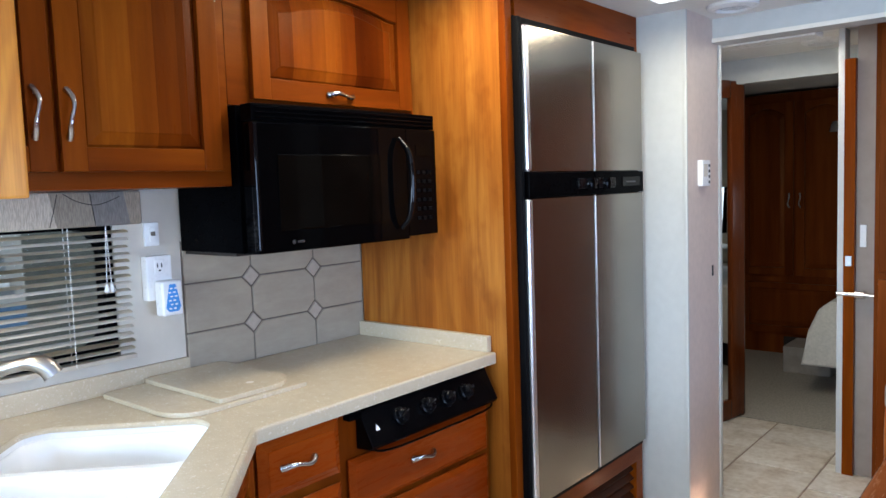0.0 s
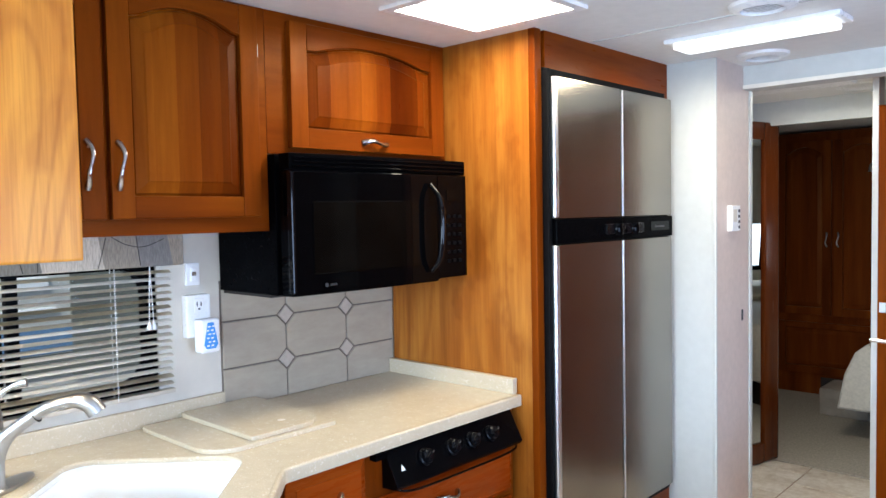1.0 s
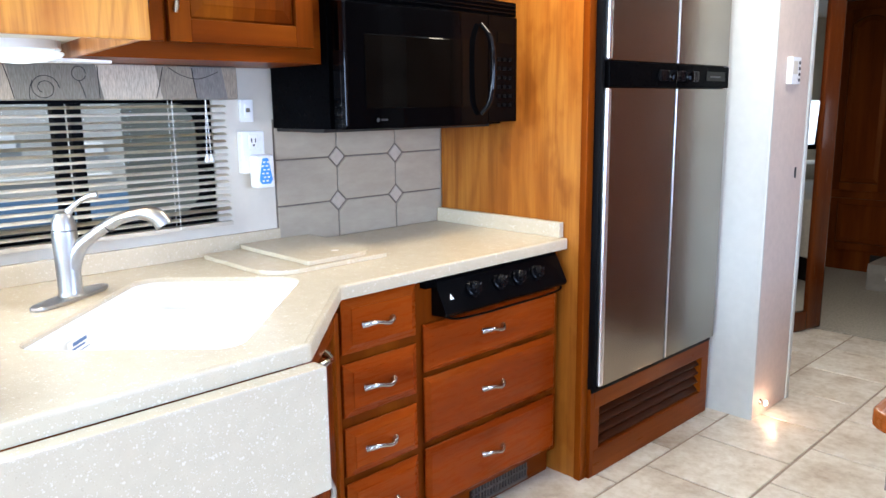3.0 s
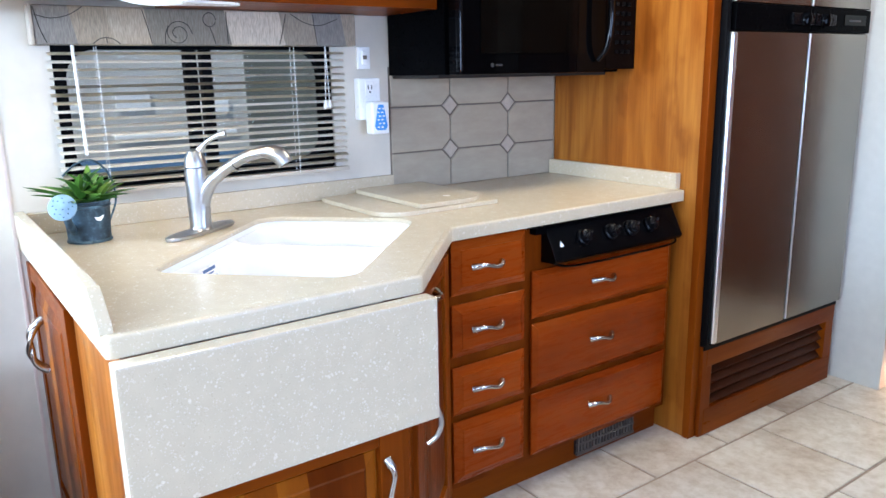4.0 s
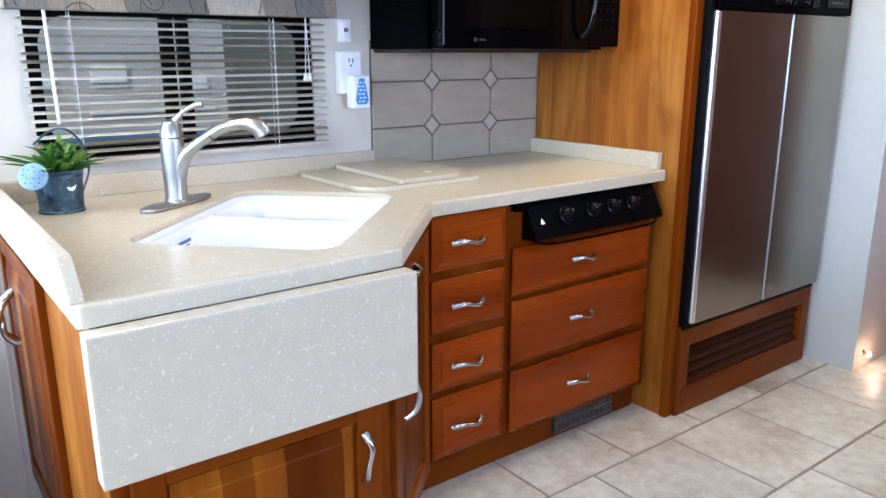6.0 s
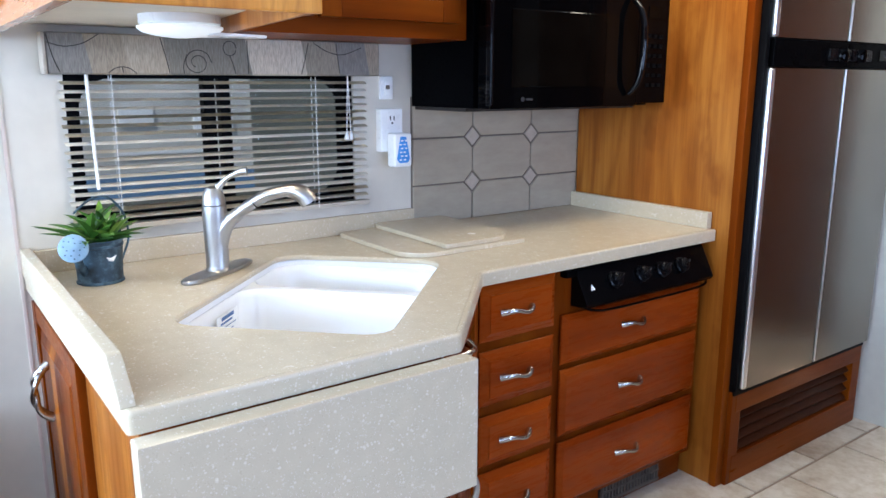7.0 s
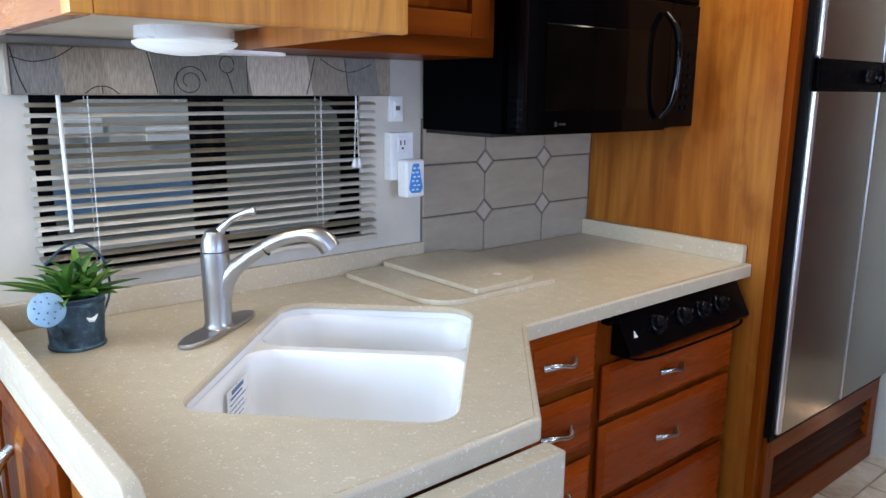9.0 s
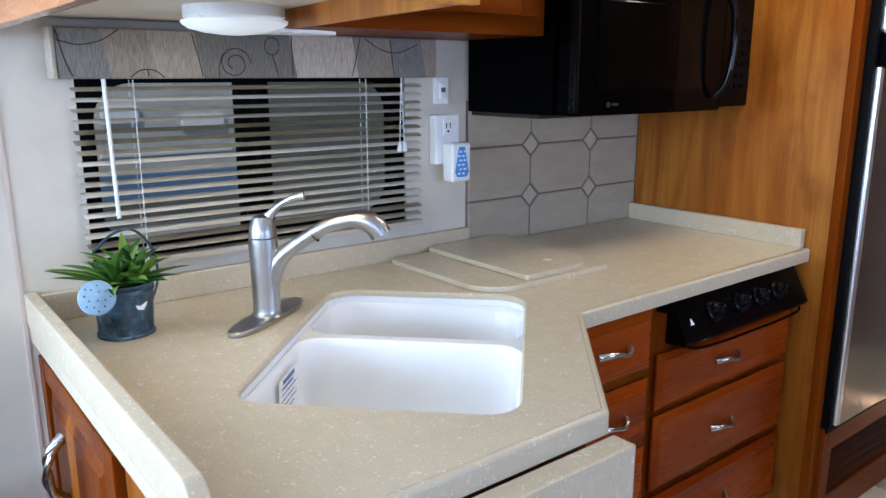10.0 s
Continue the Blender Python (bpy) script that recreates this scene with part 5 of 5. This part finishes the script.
cl = thing("ceiling_light", "white twin-tube fluorescent ceiling light", "ceiling light", at=(-0.79, 2.5, CEIL))
part("housing", box(-1.06, -0.5, 2.43, 2.57, CEIL - 0.016, CEIL, 0.005), M_plastic, cl)
part("diffuser", box(-1.03, -0.53, 2.437, 2.563, CEIL - 0.036, CEIL - 0.016, 0.009, 3), M_tube, cl, "glowing white ribbed diffuser")


def round_vent(x, y, z):
    v = thing("ceiling_air_vent", "round white ceiling air vent", "vent", "ceiling vents", at=(x, y, z))
    part("rim", lathe([(0.095, 0.0), (0.092, -0.010), (0.07, -0.018), (0.062, -0.018), (0.06, -0.004), (0.0, -0.004)], 32, (x, y, z)), M_plastic, v, smooth=True)
    for k in range(7):
        yy = y - 0.048 + k * 0.016
        w = math.sqrt(max(0.0605 ** 2 - (yy - y) ** 2, 0.0001))
        part("slat", box(x - w, x + w, yy - 0.001, yy + 0.002, z - 0.0125, z - 0.0105), M_plastic, v)
    # dark disc in place of the shaded duct
    part("throat", lathe([(0.0, -0.0045), (0.059, -0.0045), (0.059, -0.0085), (0.0, -0.0085)], 24, (x, y, z)), M_dark, v)


round_vent(-0.907, 2.94, CEIL)
round_vent(-0.645, 2.21, CEIL)
round_vent(-0.86, 4.05, CEIL)
tagged(part("ceiling_seam", box(-1.24, 0.6, 2.262, 2.27, CEIL - 0.003, CEIL), M_white), "thin ceiling seam strip", "trim", kind="structure")
hl2 = thing("hall_light", "slim white fluorescent light on the hall ceiling", "ceiling light", at=(-1.1, 3.75, CEIL))
part("housing", box(-1.38, -0.80, 3.68, 3.82, CEIL - 0.03, CEIL, 0.006), M_plastic, hl2)

# ---- wall end fittings ----
th_ = thing("thermostat", "white wall thermostat with small buttons", "thermostat", at=(-1.058, 3.01, 1.41))
part("case", box(-1.058, -1.036, 2.968, 3.052, 1.362, 1.466, 0.005), M_plastic, th_)
for k in range(4):
    part("button", box(-1.037, -1.033, 3.030, 3.042, 1.372 + k * 0.022, 1.384 + k * 0.022, 0.002), M_grey_print, th_)
part("screen", box(-1.0365, -1.035, 2.978, 3.018, 1.40, 1.45), M_wall, th_)
ds = thing("courtesy_lamp", "small glowing courtesy lamp low on the wall end", "lamp", at=(-1.05, 2.94, 0.06))
o = part("stem", lathe([(0.014, 0.0), (0.006, 0.006), (0.005, 0.014), (0.010, 0.016), (0.011, 0.020)], 16), M_chrome, ds, smooth=True)
o.matrix_basis = Matrix.Translation((-1.058, 2.94, 0.06)) @ Matrix.Rotation(math.pi / 2, 4, 'Y')
o = part("bulb", lathe([(0.011, 0.020), (0.011, 0.023), (0.007, 0.028), (0.001, 0.030)], 16), M_courtesy, ds, "glowing amber bulb", smooth=True)
o.matrix_basis = Matrix.Translation((-1.058, 2.94, 0.06)) @ Matrix.Rotation(math.pi / 2, 4, 'Y')
lp = thing("latch_plate", "small dark metal latch plate on the wall end", "latch", at=(-1.058, 3.125, 1.0))
part("plate", box(-1.058, -1.055, 3.118, 3.132, 0.985, 1.03, 0.001), M_grey_print, lp)

# ---- hall: mirror door, open door with towel bar ----
md = thing("mirror_door", "sliding mirror door in a dark cherry frame", "mirror", at=(-1.42, 4.1, 0))
MD = Matrix.Translation((-1.345, 4.42, 0)) @ Matrix.Rotation(radians(-16), 4, 'Z')
pieces = [part("stile", box(-0.04, 0.0, -0.13, 0, 0.005, 1.93, 0.018, 4), M_mirror_frame, md, smooth=True),
          part("stile", box(-0.04, 0.0, -0.78, -0.68, 0.005, 1.93, 0.01), M_mirror_frame, md),
          part("rail", box(-0.04, -0.001, -0.68, -0.13, 1.83, 1.93, 0.008), M_mirror_frame, md),
          part("rail", box(-0.04, -0.001, -0.68, -0.13, 0.005, 0.12, 0.008), M_mirror_frame, md),
          part("mirror_glass", box(-0.036, -0.014, -0.69, -0.15, 0.11, 1.84), M_mirror, md, "clear mirror glass")]
for o in pieces:
    o.matrix_basis = MD
la = thing("door_latch", "small nickel latch on the hall door jamb", "latch", at=(-0.68, 3.77, 1.0))
part("plate", box(-0.692, -0.665, 3.762, 3.77, 0.975, 1.02, 0.002), M_nickel, la)
sp2 = thing("hall_switch", "white switch plate on the hall wall", "switch", at=(-0.6, 3.8, 1.12))
part("plate", box(-0.638, -0.612, 3.792, 3.80, 1.06, 1.16, 0.002), M_plastic, sp2)
tb = thing("towel_bar", "chrome towel bar on the hall wall", "towel bar", at=(-0.6, 3.73, 0.86))
part("bar", tube([(-0.715, 3.71, 0.855), (-0.2, 3.71, 0.845)], 0.009, 10), M_chrome, tb, smooth=True)
for x in (-0.62, -0.22):
    part("bracket", tube([(x, 3.80, 0.85), (x, 3.71, 0.852)], 0.012, 10), M_chrome, tb, smooth=True)
    part("collar", tube([(x - 0.02, 3.71, 0.853), (x + 0.02, 3.71, 0.853)], 0.016, 12), M_chrome, tb, smooth=True)

# ---- bedroom ----
wd = thing("bedroom_wardrobe", "dark cherry built-in bedroom wardrobe with panel doors", "wardrobe", at=(-1.6, 6.3, 0))
part("body", box(-1.98, -1.05, 6.15, 6.48, 0, 2.02), M_dark_wood, wd)
for k, (y0, y1) in enumerate(((-1.94, -1.55), (-1.53, -1.14))):
    for z0, z1 in ((0.62, 1.95),):
        d = panel_door(wd, y0, y1, z0, z1, 0.0, 0.05, 0.06, "door", (M_dark_wood, M_dark_wood, M_dark_wood))
        d.matrix_basis = Matrix.Translation((0, 6.15, 0)) @ Matrix.Rotation(-math.pi / 2, 4, 'Z')
        pull(d, y1 - 0.03 if k == 0 else y0 + 0.03, 1.2, 0.02, 0.1, 'z')
d = panel_door(wd, -1.94, -1.14, 0.16, 0.56, 0.0, 0.0, 0.06, "lower_door", (M_dark_wood, M_dark_wood, M_dark_wood))
d.matrix_basis = Matrix.Translation((0, 6.15, 0)) @ Matrix.Rotation(-math.pi / 2, 4, 'Z')
part("toe_vent", box(-1.62, -1.42, 6.14, 6.152, 0.03, 0.14), M_dark, wd)
bed = thing("bed", "bed with a white quilted bedspread hanging to the side", "bed", at=(-0.5, 5.6, 0))
# base coloured near black to give the shadow below the bedspread
part("base", box(-0.92, 1.15, 5.1, 6.45, 0, 0.3, 0.02), M_dark, bed)
own = prism([(-1.2, 0.2), (-1.16, 0.42), (-1.1, 0.56), (-1.04, 0.61), (-0.9, 0.62), (1.15, 0.62), (1.15, 0.2)], 5.0, 6.48, 'y', 0.03, None, 3)
part("bedspread", own, M_spread, bed, smooth=True)
for y in (5.35, 6.0):
    part("pillow", box(0.75, 1.15, y - 0.28, y + 0.28, 0.60, 0.76, 0.07, 4), M_spread, bed, smooth=True)
st = thing("bed_step", "grey carpeted step box beside the bed", "step", at=(-1.4, 5.75, 0))
part("box", box(-1.46, -1.15, 5.55, 5.9, 0.004, 0.19, 0.012), M_fabric, st)
bs = thing("wall_sconce", "small chrome bedroom reading lamp", "lamp", at=(-1.35, 5.9, 1.75))
part("arm", tube(curve([(-1.04, 6.1, 1.72), (-1.12, 5.95, 1.76), (-1.2, 5.9, 1.74)], 5), 0.009, 8), M_chrome, bs, smooth=True)
o = part("shade", lathe([(0.012, 0.05), (0.03, 0.03), (0.042, -0.02), (0.038, -0.02), (0.02, 0.03)], 18, (-1.21, 5.9, 1.71)), M_chrome, bs, smooth=True)
part("wall_plate", box(-1.06, -1.02, 6.06, 6.14, 1.68, 1.76, 0.005), M_chrome, bs)
bw = tagged(thing("window_2", "bedroom window with a dark frame", "window", at=(1.2, 5.8, 1.08)), kind="structure")


def frame_bars(win_ob, x, y0, y1, z0, z1, w=0.04):
    for a0, a1, b0, b1 in ((y0, y1, z0, z0 + w), (y0, y1, z1 - w, z1), (y0, y0 + w, z0 + w, z1 - w), (y1 - w, y1, z0 + w, z1 - w)):
        part("window_frame", box(x - 0.03, x + 0.03, a0, a1, b0, b1, 0.003), M_black_soft, win_ob)


frame_bars(bw, 1.22, 5.3, 6.35, 0.85, 1.3)
# invented frame round the west fill lamp
frame_bars(tagged(thing("added_window_west", "added dark-framed opening around the counter-end fill lamp", "window", at=(-1.98, -1.1, 1.3)), kind="structure"), -1.98, -1.65, -0.55, 1.0, 1.6)
# this opening too is made up, for the east fill lamp
frame_bars(tagged(thing("added_window_east", "added dark-framed opening around the leaf fill lamp", "window", at=(1.23, -1.2, 1.3)), kind="structure"), 1.23, -1.85, -0.55, 1.0, 1.6)
frame_bars(tagged(thing("window_5", "dinette window with a dark frame", "window", at=(1.23, 1.3, 1.25)), kind="structure"), 1.23, 0.5, 2.1, 0.85, 1.65)

# ---- dinette ----
tbl = thing("dinette_table", "polished cherry dinette table with a rounded corner", "table", at=(0.3, 1.8, 0))
top = rounded([(-0.215, 1.335), (0.95, 1.335), (0.95, 2.15), (-0.215, 2.15)], [0.05, 0.01, 0.01, 0.05], 6)
part("tabletop", prism(top, 0.718, 0.752, 'z', 0.010, None, 3), M_table, tbl)
part("apron", prism(rounded([(-0.17, 1.38), (0.93, 1.38), (0.93, 2.1), (-0.17, 2.1)], 0.02, 3), 0.62, 0.718), M_pink, tbl, "rose-tinted table apron")
part("inlay_band", box(-0.105, -0.045, 1.445, 2.04, 0.7505, 0.7525, 0.0008), M_dark_wood, tbl, "dark inlaid border band")
part("inlay_band", box(-0.045, 0.84, 1.445, 1.505, 0.7505, 0.7525, 0.0008), M_dark_wood, tbl, "dark inlaid border band")
part("corner_block", box(-0.182, -0.12, 1.368, 1.43, 0.60, 0.718, 0.004), M_block, tbl, "grey-mauve corner block")
for x, y in ((-0.13, 1.42), (-0.13, 2.06), (0.88, 1.42), (0.88, 2.06)):
    part("leg", box(x - 0.035, x + 0.035, y - 0.035, y + 0.035, 0, 0.63, 0.006), M_wood, tbl)

# upholstered chair on the far side of the table
chair = thing("dinette_chair", "wooden dinette chair with a taupe upholstered back", "chair", at=(-0.1, 2.5, 0))
for x, y in ((-0.30, 2.28), (0.10, 2.28), (-0.30, 2.62), (0.10, 2.62)):
    part("leg", tube([(x, y, 0.0), (x, y, 0.2), (x, y, 0.42)], [0.014, 0.018, 0.022], 10), M_wood, chair, smooth=True)
part("seat_frame", box(-0.325, 0.125, 2.255, 2.645, 0.39, 0.43, 0.006), M_wood, chair)
part("seat", box(-0.32, 0.12, 2.25, 2.63, 0.43, 0.50, 0.025, 4), M_fabric, chair, "taupe seat cushion", smooth=True)
for x in (-0.318, 0.118):
    part("back_post", tube(curve([(x, 2.62, 0.42), (x - 0.004, 2.63, 0.60), (x, 2.655, 0.70)], 5), 0.017, 10), M_gloss, chair, "honey wood back post", smooth=True)
part("backrest", box(-0.335, 0.135, 2.60, 2.665, 0.665, 0.745, 0.022, 4), M_fabric, chair, "taupe padded top of the backrest", smooth=True)
part("back_panel", box(-0.30, 0.10, 2.615, 2.645, 0.50, 0.668, 0.008), M_gloss, chair, "honey wood back panel")

# ---- floor tiles ----
fl = bpy.data.objects["floor"]
T = 0.37
tile_mesh = None
for i in range(-9, 3):
    xr = -0.787 + i * T
    for j in range(-3, 8):
        yy = 1.66 + j * T + (T / 2 if i % 2 else 0.0)
        xa, xb = max(xr, -2.0), min(xr + T, 1.2)
        ya, yb = yy, min(yy + T, 4.386)
        if xb - xa < 0.05 or yb - ya < 0.05 or xa < -1.96 and yb < 2.8:
            continue
        full = abs(xb - xa - T) < 1e-6 and abs(yb - ya - T) < 1e-6
        if full and tile_mesh:
            o = new("tile", tile_mesh)
            o.parent = fl
        else:
            o = part("tile", box(-(xb - xa) / 2 + 0.0045, (xb - xa) / 2 - 0.0045, -(yb - ya) / 2 + 0.0045, (yb - ya) / 2 - 0.0045, -0.006, 0.0, 0.0022, 1), M_tile, fl)
            if full:
                tile_mesh = o.data
        o.location = ((xa + xb) / 2, (ya + yb) / 2, 0.0)
